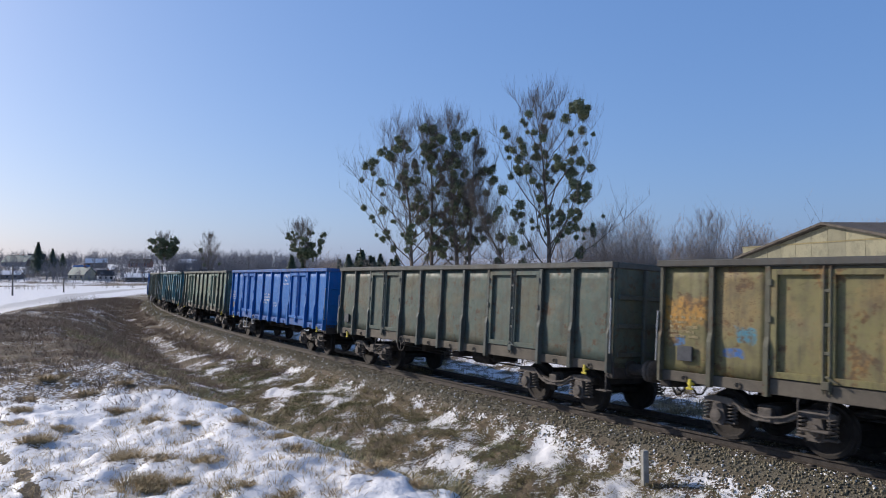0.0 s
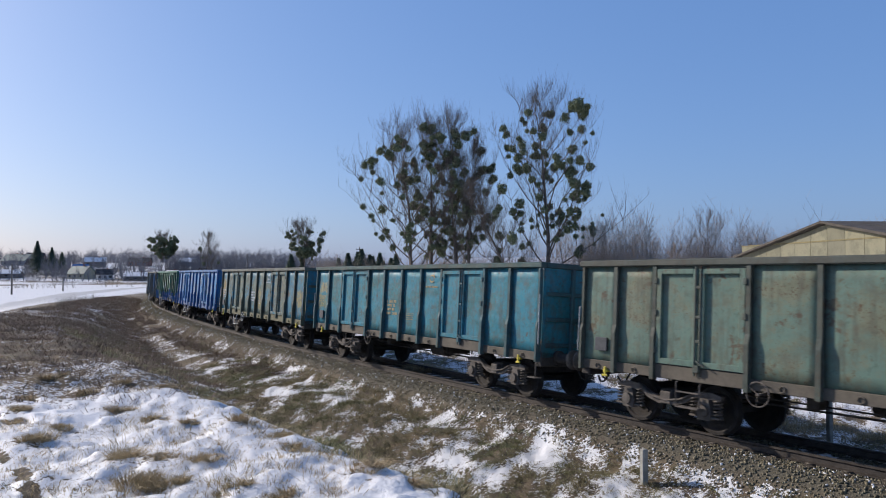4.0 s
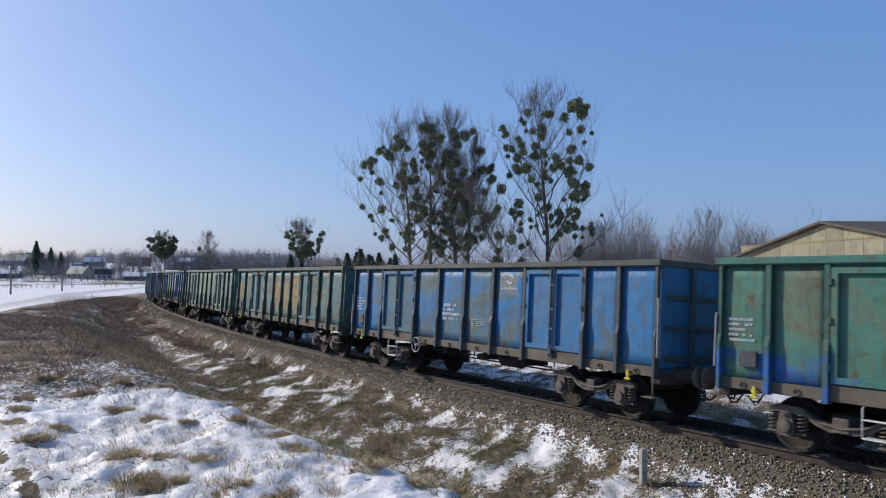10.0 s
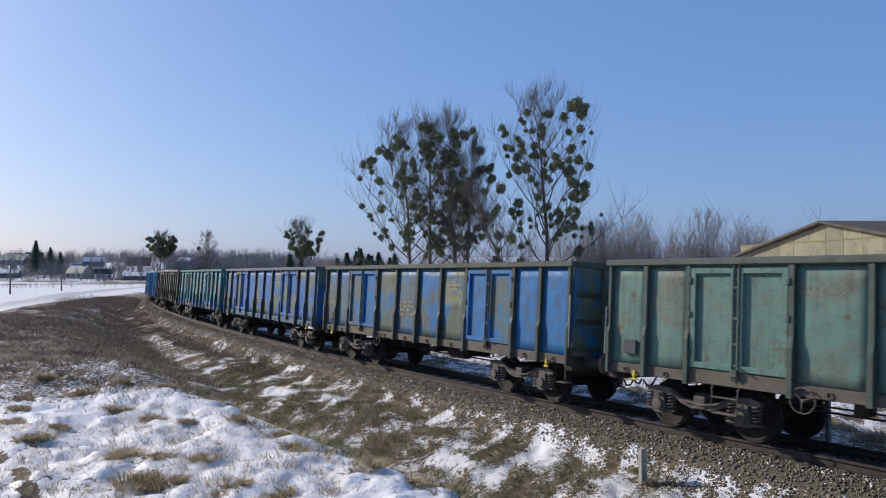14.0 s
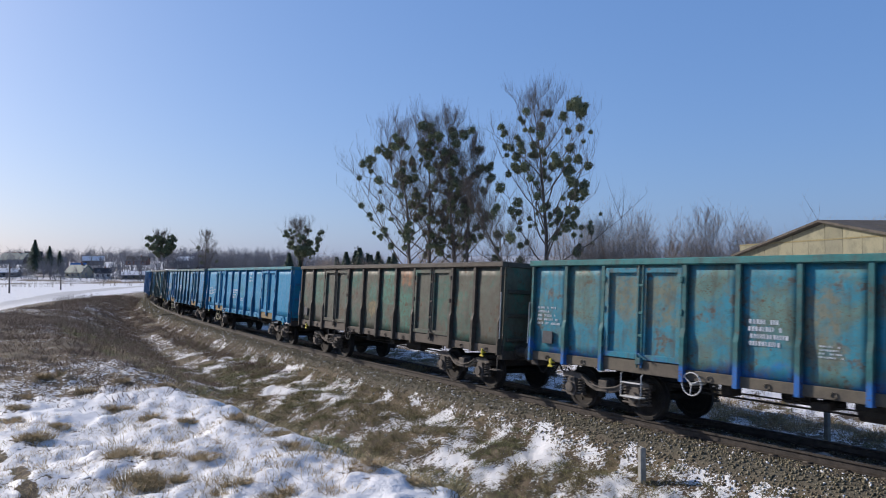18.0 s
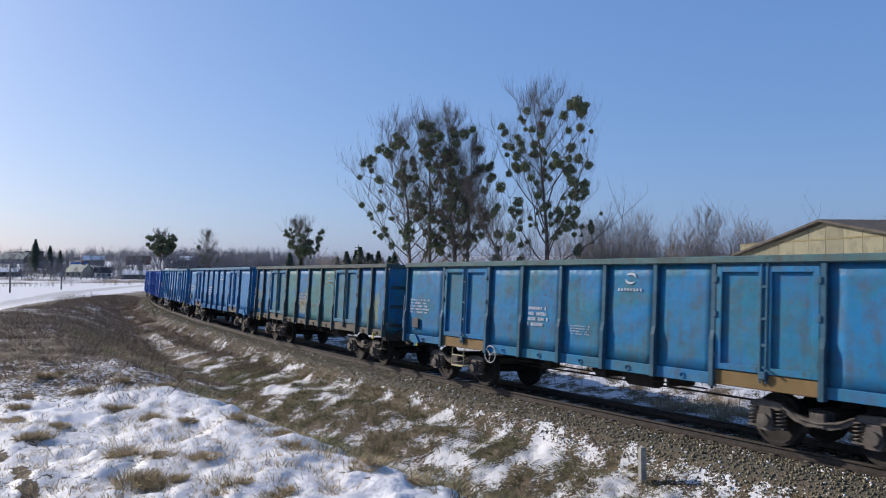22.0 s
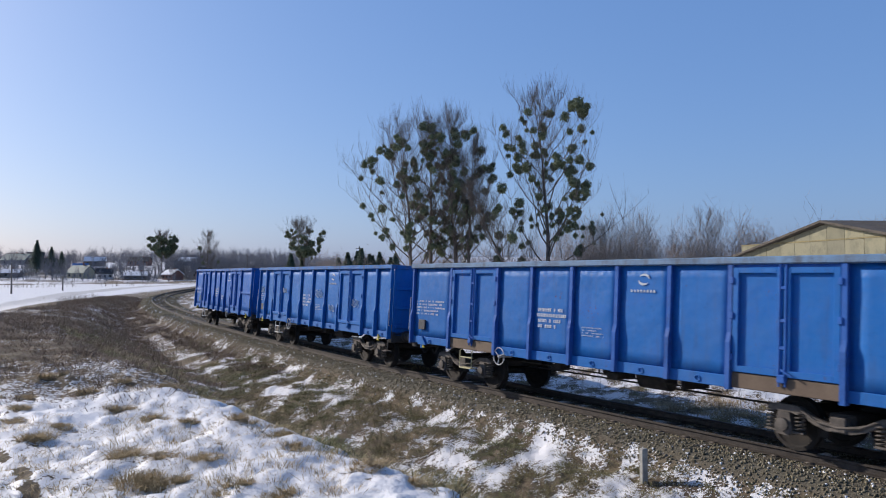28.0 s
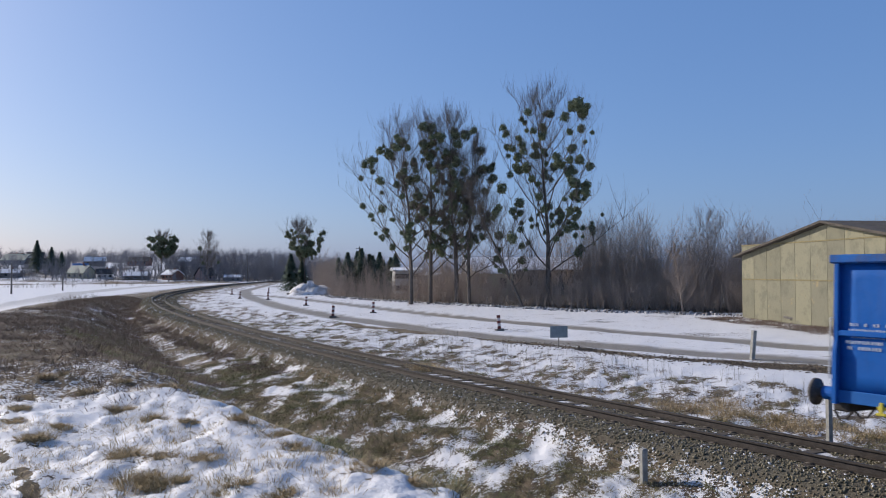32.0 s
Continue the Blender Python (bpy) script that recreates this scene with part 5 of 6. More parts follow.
# the brown bank on the left of the line
_x, _y = scatter(17000, 8, 110, 2.0, 17)
_u, _d = beside_line(_x, _y)
_ok = (np.hypot(_x, _y) > RNG.uniform(9.5, 15, len(_x))) & (_d < np.interp(_u, [10, 28, 42, 60, 100], [17, 14.5, 12, 9.5, 6])) & (fractal(_x, _y, .25, 3, 3) > .36) & ((_u > 24) | (_d > 6)) & ~((np.abs(_d - 4.1) < .6) & (_u < 48) & (fractal(_x, _y, .5, 2, 91) > .45))
_x, _y = _x[_ok], _y[_ok]
stuff("bank_growth", quick("bank_growth", *blades(_x, _y, lay(_x, _y), RNG.uniform(.1, .36, len(_x)) * np.interp(np.hypot(_x, _y), [10, 32], [.5, 1]), RNG.uniform(.8, 2.4, len(_x)), .0042, 26, RNG.uniform(.15, .4, len(_x)))), M_BANK, "brown dead weeds and grass on the bank", "weeds")
_x, _y = scatter(1300, 20, 95, 3, 10)
_ok = (np.hypot(_x, _y) > 19) & (fractal(_x, _y, .2, 2, 23) > .5)
_x, _y = _x[_ok], _y[_ok]
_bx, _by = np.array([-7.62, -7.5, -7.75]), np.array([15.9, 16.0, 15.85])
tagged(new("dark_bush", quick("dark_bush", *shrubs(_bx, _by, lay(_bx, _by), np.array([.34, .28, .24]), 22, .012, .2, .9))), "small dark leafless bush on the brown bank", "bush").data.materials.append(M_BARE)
stuff("bank_brush", quick("bank_brush", *shrubs(_x, _y, lay(_x, _y), RNG.uniform(.3, .75, len(_x)), 8, .007, .5, .5, 1)), M_TWIG, "low leafless brush on the bank", "brush")
# verge beyond the track
_x, _y = scatter(6500, -2, 62, -9, -2.1)
_u, _d = beside_line(_x, _y)
_ok = patches(_x, _y) < np.interp(-_d, [2, 3.2, 5, 9], [.60, .45, .36, .32])
_x, _y = _x[_ok], _y[_ok]
stuff("verge_grass", quick("verge_grass", *blades(_x, _y, lay(_x, _y), RNG.uniform(.04, .18, len(_x)), RNG.uniform(.7, 2.0, len(_x)), .005, 20, RNG.uniform(.06, .2, len(_x)))), M_MEADOW, "brown grass on the verge behind the track", "grass")
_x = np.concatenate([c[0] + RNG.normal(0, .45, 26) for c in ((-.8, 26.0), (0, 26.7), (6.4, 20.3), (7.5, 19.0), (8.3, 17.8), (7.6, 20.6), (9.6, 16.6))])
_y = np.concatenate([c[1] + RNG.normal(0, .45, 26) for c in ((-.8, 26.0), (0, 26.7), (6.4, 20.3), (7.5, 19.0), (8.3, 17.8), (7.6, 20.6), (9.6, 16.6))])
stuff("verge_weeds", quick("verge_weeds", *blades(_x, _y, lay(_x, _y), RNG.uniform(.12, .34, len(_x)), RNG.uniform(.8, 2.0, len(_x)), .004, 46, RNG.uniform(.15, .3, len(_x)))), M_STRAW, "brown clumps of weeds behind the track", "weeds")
_x, _y = scatter(520, -2, 34, -9.5, -2.6)
stuff("verge_stalks", quick("verge_stalks", *shrubs(_x, _y, lay(_x, _y), RNG.uniform(.2, .8, len(_x)), 4, .005, .8, .25)), M_TWIG, "dry weed stalks standing in the snow", "weeds")


_x = np.concatenate([RNG.uniform(-125, -100, 60), RNG.uniform(-100, -86, 20)])
_y = np.concatenate([RNG.uniform(196, 206, 60), RNG.uniform(215, 225, 20)])
stuff("field_hedge", quick("field_hedge", *shrubs(_x, _y, lay(_x, _y), RNG.uniform(.8, 1.8, len(_x)), 10, .012, .5, .5)), M_TWIG, "low dark hedge across the snow field", "hedge")
# ---- the wood behind the road ----
def wood_points(n, depth0, depth1, x0=-26, x1=46, clear=1.0):
    x = RNG.uniform(x0, x1, n)
    y = wood_edge(x) + RNG.uniform(depth0, depth1, n)
    # clearings that open the wood towards the buildings behind it
    thin = np.maximum(.85 * smooth(-.15, -.125, x / y) * smooth(-.028, -.045, x / y), .72 * smooth(.04, .07, x / y) * smooth(.21, .18, x / y))
    ok = RNG.uniform(0, 1, n) > thin * clear
    return x[ok], y[ok]


_x, _y = wood_points(1900, 0, 9, clear=.3)
stuff("wood_undergrowth", quick("wood_undergrowth", *shrubs(_x, _y, lay(_x, _y), RNG.uniform(1.0, 3.6, len(_x)), 22, .006, .5, .6, 0)), M_WOOD, "dense leafless undergrowth at the edge of the wood", "brush")
_x, _y = wood_points(1000, 3, 30)
_top = np.interp(_x, [-26, -12, -4, 10, 15, 24, 34], [6.5, 6, 5, 6, 8.8, 8.2, 7.2])
stuff("young_trees", quick("young_trees", *shrubs(_x, _y, lay(_x, _y), _top * RNG.uniform(.55, 1.15, len(_x)), 24, .0046, .80, .42)), M_WOOD, "thicket of young leafless trees", "thicket")


M_BARK = plain("poplar_bark", (.105, .088, .075), (.19, .162, .14), 2.2, .95)
M_MISTLETOE = straw("mistletoe_leaf", (.10, .12, .065), (.20, .23, .125), (.14, .165, .09))


def limb(P, Q, R, start, way, length, r, rng, bends=4, droop=0.0):
    """A bent tapering limb, as rods in the lists P, Q, R; returns its joints."""
    pts, p, d = [start], np.array(start), np.array(way, float)
    for k in range(bends):
        d = d + rng.normal(0, .13, 3) + np.array([0, 0, droop])
        d /= np.linalg.norm(d)
        q = p + d * length / bends
        P.append(p)
        Q.append(q)
        R.append((r * (1 - .8 * k / bends), r * (1 - .8 * (k + 1) / bends)))
        pts.append(q)
        p = q
    return pts, d


def clump_mesh(seed, n=330):
    """A ball-like mistletoe bush of forked sprigs with gaps."""
    rng = np.random.default_rng(seed)
    d = rng.normal(0, 1, (n, 3))
    d /= np.linalg.norm(d, axis=1, keepdims=True)
    r = rng.uniform(.25, 1, n) ** .5 * (1 + .25 * np.sin(3 * d[:, 0] + seed) * np.cos(4 * d[:, 1]))
    c = d * r[:, None] * .5
    a = rng.normal(0, 1, (n, 3))
    a /= np.linalg.norm(a, axis=1, keepdims=True)
    b = np.cross(a, d)
    s = rng.uniform(.09, .17, n)[:, None]
    V = np.stack([c - a * s, c + b * s * .5, c + a * s, c - b * s * .5], 1).reshape(-1, 3)
    return quick("mistletoe", V, np.arange(4 * n).reshape(-1, 4))


CLUMPS = [clump_mesh(k) for k in range(6)]
for _c in CLUMPS:
    _c.materials.append(M_MISTLETOE)


def poplar(x, y, height, seed, clumps, bark=None, name="poplar_tree", lean=(0, 0), label="tall leafless poplar tree full of mistletoe balls", spread=1.0, bare=.16, size=1.0):
    rng = np.random.default_rng(seed)
    z = ground_z(x, y)
    root = np.array([x, y, z - .1])
    P, Q, R = [], [], []
    trunk, p, d = [root], root, np.array([lean[0], lean[1], 1.0])
    steps = 14
    r0 = height * .0145
    for k in range(steps):
        d = d + rng.normal(0, .03, 3)
        d[2] = max(d[2], .8)
        d /= np.linalg.norm(d)
        q = p + d * height * .93 / steps
        P.append(p), Q.append(q)
        R.append((r0 * (1 - .93 * k / steps), r0 * (1 - .93 * (k + 1) / steps)))
        trunk.append(q)
        p = q
    perch, fine = [], []
    for k in range(30):
        f = bare + (1 - bare) * (k + rng.uniform(0, .9)) / 30
        i = min(int(f * steps), steps - 1)
        base = trunk[i] + (trunk[i + 1] - trunk[i]) * (f * steps - i)
        a = k * 2.4 + rng.uniform(-.5, .5)
        L = height * spread * (min(.29, .40 * (1 - f) ** .6) + .06) * rng.uniform(.75, 1.15)
        up = rng.uniform(.5, .8) + .7 * f
        pts, dd = limb(P, Q, R, base, (math.cos(a), math.sin(a), up), L, r0 * .36 * (1 - .7 * f), rng, 5, .05)
        for j in range(1, 6):
            for _ in range(3):
                b = rng.uniform(0, 6.28)
                pts2, _d = limb(P, Q, R, pts[j], (math.cos(b) * .7 + dd[0] * .5, math.sin(b) * .7 + dd[1] * .5, rng.uniform(.5, 1.5)), L * rng.uniform(.2, .42), r0 * .10 * (1 - .5 * f), rng, 3, .06)
                perch += [q for q in (pts2[2], pts2[3]) if j > 1 and math.hypot(q[0] - x, q[1] - y) < .225 * height * max(1, spread)]
                for q in pts2[1:]:
                    for _ in range(3):
                        b = rng.uniform(0, 6.28)
                        fine.append((q, q + np.array([math.cos(b) * .4, math.sin(b) * .4, rng.uniform(.6, 1.6)]) * height * rng.uniform(.022, .068)))
        perch += [q for q in pts[2:5] if math.hypot(q[0] - x, q[1] - y) < .225 * height * max(1, spread)]
    tree = empty(name, label, "tree", "trees with mistletoe" if clumps else "")
    A, B, C = np.array(P), np.array(Q), np.array(R)
    v, f = rods(A, B, C[:, 0], C[:, 1])
    put("trunk", quick("trunk", v, f), bark or M_BARK, tree)
    A, B = np.array([q[0] for q in fine]), np.array([q[1] for q in fine])
    v, f = rods(A, B, np.full(len(A), .0065 * size), np.full(len(A), .003 * size))
    put("crown", quick("crown", v, f), bark or M_BARK, tree)
    high = np.array([q[2] - z for q in perch]) / height
    away = np.array([math.hypot(q[0] - x, q[1] - y) for q in perch]) / height
    pick = []
    for k in range(clumps):
        score = np.abs(high - rng.uniform(.25, .93)) - .3 * away * rng.uniform(0, 1) + rng.uniform(0, .12, len(perch))
        score[pick] = 9
        pick.append(int(np.argmin(score)))
    for k, i in enumerate(pick):
        s = rng.uniform(.5, 1.28) * size * (.8 if perch[i][2] - z < height * .45 else 1)
        m = Matrix.LocRotScale(perch[i] - np.array([0, 0, .1]), Euler(rng.uniform(0, 6.28, 3)), (s, s, s * .9))
        put("mistletoe", CLUMPS[k % 6], M_MISTLETOE, tree, "dark green mistletoe ball", m)
    return tree


poplar(11.3, 79, 23.0, 5, 125, spread=1.12)
poplar(-3.5, 84, 20.5, 11, 85, spread=1.35)
poplar(-1.4, 87, 22.0, 12, 70, spread=.95)
poplar(1.6, 86, 22.0, 17, 75, spread=.95)
poplar(3.0, 83, 18.5, 19, 28, spread=.9)
poplar(8.2, 76, 14, 23, 12, lean=(-.38, 0), label="leaning leafless poplar with a few mistletoe balls")
poplar(-28.0, 152, 14.0, 31, 85, label="leafless tree with a crown of mistletoe", size=1.1, spread=1.35, bare=.35)
poplar(-130, 345, 20, 37, 150, label="far leafless tree dark with mistletoe", size=1.9, spread=1.45, bare=.35)
poplar(-100, 318, 21, 41, 5, label="far leafless tree with a thin rounded crown", size=1.8)
poplar(26.5, 74, 9.3, 43, 0, name="bare_tree", label="slender leafless tree at the edge of the wood", spread=1.3, bark=M_WOOD, size=.5)
poplar(20.3, 63, 6.0, 47, 0, name="bare_tree", label="pale young leafless tree by the road", spread=.8, bark=M_WOOD, size=.5)
poplar(17, 78, 8.5, 53, 0, name="bare_tree", label="leafless tree at the edge of the wood", spread=1.3, bark=M_WOOD, size=.5)


def spruce_mesh(seed, h):
    """A spruce: a stem and whorls of drooping needled boughs."""
    rng = np.random.default_rng(seed)
    V, n = [], 0
    for k in range(int(h * 85)):
        f = rng.uniform(.04, 1) ** .8
        a, L = rng.uniform(0, 6.28), (1 - f) * h * .42 * rng.uniform(.7, 1.15) + .15
        o = np.array([math.cos(a), math.sin(a), 0])
        b = np.array([0, 0, f * h])
        for j in range(4):
            c = b + o * L * (j + 1) / 4 + np.array([0, 0, -.10 * L * (j + 1)])
            w = np.array([-o[1], o[0], rng.uniform(-.4, .4)]) * rng.uniform(.2, .38) * (1.2 - .2 * j) * max(1, h / 9)
            t = o * .2 + np.array([0, 0, rng.uniform(-.16, .04)])
            V += [c - w, c + t, c + w, c - t * .8]
            n += 1
    return quick("boughs", np.array(V), np.arange(4 * n).reshape(-1, 4))


M_SPRUCE = straw("spruce_needles", (.085, .12, .085), (.16, .21, .14), (.11, .15, .10))


def spruce(x, y, h, seed):
    t = empty("spruce_tree", "dark green spruce tree", "tree", "spruces by the road")
    t.matrix_basis = pose(x, y, ground_z(x, y))
    put("trunk", Shape().rod((0, 0, -.1), (0, 0, h * .97), h * .013, .01, 7).mesh("trunk"), M_BARK, t)
    put("crown", spruce_mesh(seed, h), M_SPRUCE, t)
    return t


for _k, (_x, _y, _h) in enumerate(((-30.5, 150, 7.5), (-28.8, 153, 6.2), (-17.5, 138, 7.4), (-15.2, 140, 8.2), (-13.0, 139, 6.8), (-11.2, 141, 6.0), (-8.5, 136, 7.2), (-19.8, 142, 6.5), (-16.4, 144, 7.8), (-14.0, 143, 7.2), (-12.2, 145, 7.6), (-9.8, 142, 6.6), (-18.6, 146, 7.0))):
    spruce(_x, _y, _h, _k)
for _k, (_x, _y, _h) in enumerate(((-196, 360, 16), (-190, 362, 13), (-183, 358, 11))):
    spruce(_x, _y, _h, 20 + _k)

# ---- shed ----
def shed():
    """A long low hall of yellowed cement panels; x runs along the ridge, y across the gable."""
    ob = empty("storage_shed", "old shed of yellowed cement panels with a dark low pitched roof", "shed")
    ob.matrix_basis = pose(23.0, 57.0, -.45, 0, 0, 7)
    half, eave, peak, long_ = 10.3, 4.70, 6.56, 26.0
    wall, nt, p = shader("yellowed_panel", .9)
    v, tone = coords(nt, "Object", True), nt.nodes.new("ShaderNodeObjectInfo").outputs["Random"]
    c = mixed(nt, tone, (.19, .182, .128), (.265, .25, .165))
    c = mixed(nt, ramp(nt, noise_node(nt, .8, 6, .7, v), .46, .66, 0, .6), c, (.12, .118, .085))
    c = mixed(nt, ramp(nt, noise_node(nt, 1.1, 4, .7, v), .62, .72, 0, .6), c, (.36, .27, .13))
    c = mixed(nt, ramp(nt, tone, .86, .9, 0, .5), c, (.12, .118, .085))
    nt.links.new(mixed(nt, ramp(nt, noise_node(nt, 9, 4, .65, v), .5, .75, 0, .4), c, (.13, .12, .085)), p.inputs["Base Color"])
    joint = plain("panel_batten", (.16, .14, .075), (.24, .20, .10), 3, .9)
    roofm = plain("old_roofing", (.05, .043, .036), (.10, .085, .07), 1.4, .9)

    def top(y):
        return eave + (peak - eave) * (1 - abs(y + half) / half)
    n = 12
    for k in range(n):
        y0, y1 = -2 * half * k / n, -2 * half * (k + 1) / n
        for z0, z1 in ((0, 2.96), (2.96, 5.5), (5.5, None)):
            a, b = (top(y0), top(y1)) if z1 is None else (z1, z1)
            a, b = max(a, z0 + .02), max(b, z0 + .02)
            prof = [(y0 - .015, z0 + .015), (y1 + .015, z0 + .015), (y1 + .015, b - .015), (y0 - .015, a - .015)]
            v = [(x, y, z) for x in (-.04, 0) for y, z in prof]
            s = Shape().add(v, [(0, 1, 2, 3), (7, 6, 5, 4), (0, 4, 5, 1), (1, 5, 6, 2), (2, 6, 7, 3), (3, 7, 4, 0)])
            put("wall_panel", s.mesh("wall_panel"), wall, ob)
    core = [(0, 0), (-2 * half, 0), (-2 * half, eave - .05), (-half, peak - .05), (0, eave - .05)]
    v = [(x, y, z) for x in (.004, long_) for y, z in core]
    put("hall", Shape().add(v, [(0, 1, 2, 3, 4), (9, 8, 7, 6, 5), (0, 5, 6, 1), (1, 6, 7, 2), (4, 9, 5, 0), (2, 7, 8, 3), (3, 8, 9, 4)]).mesh("hall"), joint, ob)
    for z in (2.96, 5.5):
        put("batten", Shape().box(-.07, -.035, -2 * half, 0, z - .045, z + .045).mesh("batten"), joint, ob)
    for q in (0, -1):
        y0, y1 = (0.5, -half) if q == 0 else (-2 * half - .5, -half)
        z0, z1 = eave - .10, peak + .02
        v = [(x, y, z + d) for x in (-.5, long_ + .4) for y, z in ((y0, z0), (y1, z1)) for d in (.02, .17)]
        put("roof_slope", Shape().add(v, [(0, 1, 3, 2), (4, 6, 7, 5), (0, 4, 5, 1), (2, 3, 7, 6), (1, 5, 7, 3), (0, 2, 6, 4)]).mesh("roof_slope"), roofm, ob)
        for k in range(1, 12):
            x = -.6 + (long_ + 1) * k / 12
            v = [(x + e, y, z + .13 + d) for e in (-.05, .05) for y, z in ((y0, z0), (y1, z1)) for d in (-.01, .05)]
            put("roof_seam", Shape().add(v, [(0, 1, 3, 2), (4, 6, 7, 5), (0, 4, 5, 1), (2, 3, 7, 6), (1, 5, 7, 3), (0, 2, 6, 4)]).mesh("roof_seam"), roofm, ob)
    return ob


shed()
_t = RNG.uniform(0, 1, 420)
_x, _y = 22.6 + 2.4 * _t - RNG.uniform(.1, 3.2, 420), 57.2 - 20 * _t + RNG.uniform(-.3, .8, 420)
stuff("shed_weeds", quick("shed_weeds", *blades(_x, _y, lay(_x, _y), RNG.uniform(.06, .3, 420), RNG.uniform(.8, 2.2, 420), .008, 34, RNG.uniform(.2, .55, 420))), M_BANK, "trampled brown weeds along the shed wall", "weeds")
M_PLANK = plain("grey_planks", (.16, .14, .12), (.30, .27, .23), 5, .9)
_s = empty("scrap_heap", "boards and a white panel leaning beside the shed", "scrap heap")
_s.matrix_basis = pose(25.0, 50.0, ground_z(25, 50))
put("white_panel", Shape().box(-.06, .06, -.5, .5, 0, 1.3, .01).mesh("white_panel"), plain("white_sheet", (.55, .56, .55), (.68, .68, .66), 4, .8), _s)
for _k in range(6):
    put("board", Shape().box(-.03, .03, -1.6, 1.4, 0, .14, .006).mesh("board"), M_PLANK, _s, at=pose(-.3 - .14 * _k, .2 * _k - .6, .06 + .05 * _k, 8, 12 * (_k % 3), 14 * (_k % 4)))

# ---- posts, signs and poles ----
M_CONC = plain("weathered_concrete", (.24, .24, .22), (.40, .39, .36), 7, .95)
M_POLE = plain("grey_pole", (.11, .10, .09), (.2, .18, .16), 3, .9)
M_SNOW = plain("old_snow", (.72, .75, .80), (.82, .84, .88), 2.5, .7, relief=.5)


def stake(x, y, h, w, label, lean=0, name="concrete_post", mat=None, group=""):
    z = ground_z(x, y)
    s = Shape().box(-w / 2, w / 2, -w / 2, w / 2, -.2, h, w * .12)
    ob = put(name, s.mesh(name), mat or M_CONC, at=pose(x, y, z, 0, lean, 20))
    return tagged(ob, label, "post", group)


stake(3.54, 13.22, .60, .11, "short grey concrete marker post beside the ballast")
stake(7.85, 15.2, .95, .10, "grey concrete post behind the track")
M_STRIPE = plain("marker_white", (.50, .46, .44), (.64, .6, .57), 6, .8)
M_STRIPE2 = plain("marker_red", (.13, .035, .03), (.20, .06, .05), 6, .8)


def marker(x, y, h, lean):
    """A road marker board on a stump, striped."""
    ob = empty("road_marker", "leaning striped marker board beside the dirt road", "road marker", "markers along the dirt road")
    ob.matrix_basis = pose(x, y, ground_z(x, y), 0, lean, 25)
    for k in range(5):
        put("stripe", Shape().box(-.11, .11, -.03, .03, .12 + (h - .12) * k / 5, .12 + (h - .12) * (k + 1) / 5 - .002, .004).mesh("stripe"), M_STRIPE if k % 2 else M_STRIPE2, ob)
    put("foot", Shape().box(-.28, .28, -.14, .14, -.08, .12, .03).mesh("foot"), M_POLE, ob)
    put("stay", Shape().rod((.1, 0, .06), (.62, .05, -.02), .02, n=6).mesh("stay"), M_POLE, ob)
    return ob


for _x, _y, _h, _l in ((3.46, 45.2, .95, -5), (-8.85, 60.2, .95, 3), (-6.2, 66.8, 1.0, 2), (-14.9, 81.4, 1.0, 4), (-23.6, 101, 1.0, -3), (-28.8, 106, 1.0, 5), (-35, 124, 1.0, 0), (-31, 133, 1.0, 2)):
    marker(_x, _y, _h, _l)
stake(12.7, 30.6, 1.12, .17, "leaning pale concrete post beside the dirt road", 6)


def sign_board(x, y):
    ob = empty("sign_board", "small grey blank board on a thin leg, seen from behind", "sign")
    ob.matrix_basis = pose(x, y, ground_z(x, y), 0, 0, 12)
    grey = plain("sign_back", (.15, .19, .21), (.22, .27, .29), 4, .6)
    put("panel", Shape().box(-.43, .43, -.015, .015, .48, 1.02, .008).mesh("panel"), grey, ob)
    put("leg", Shape().rod((0, .03, -.2), (0, .03, .98), .022, n=8).mesh("leg"), M_POLE, ob)
    put("brace", Shape().box(-.38, .38, .015, .04, .72, .76).mesh("brace"), M_POLE, ob)
    return ob


sign_board(5.45, 34.9)


def pole(x, y, h, label, arms=1):
    ob = empty("power_pole", label, "power pole", "poles of the power line")
    ob.matrix_basis = pose(x, y, ground_z(x, y), 0, 0, 30)
    put("mast", Shape().rod((0, 0, -.3), (0, 0, h), .17, .10, 8).mesh("mast"), M_POLE, ob)
    for k in range(arms):
        put("crossarm", Shape().box(-.8, .8, -.06, .06, h - .5 - .6 * k, h - .38 - .6 * k).mesh("crossarm"), M_POLE, ob)
    for x2 in (-.7, 0, .7):
        put("insulator", Shape().turned([(0, .03), (.05, .06), (.14, .05), (.16, .02)], (x2, 0, h - .38 if x2 else h), "z", 8).mesh("insulator"), M_WHITE, ob)
    return ob


pole(-79.5, 137.5, 5.6, "thin grey roadside pole in the snow field", 0)
pole(-81, 159, 3.0, "short thin pole in the snow field", 0)
pole(-99.5, 306, 14, "tall grey power pole beyond the bend")
pole(-78.5, 300, 11, "grey power pole beyond the bend")
pole(-16.9, 152, 9, "grey power pole before the spruces")


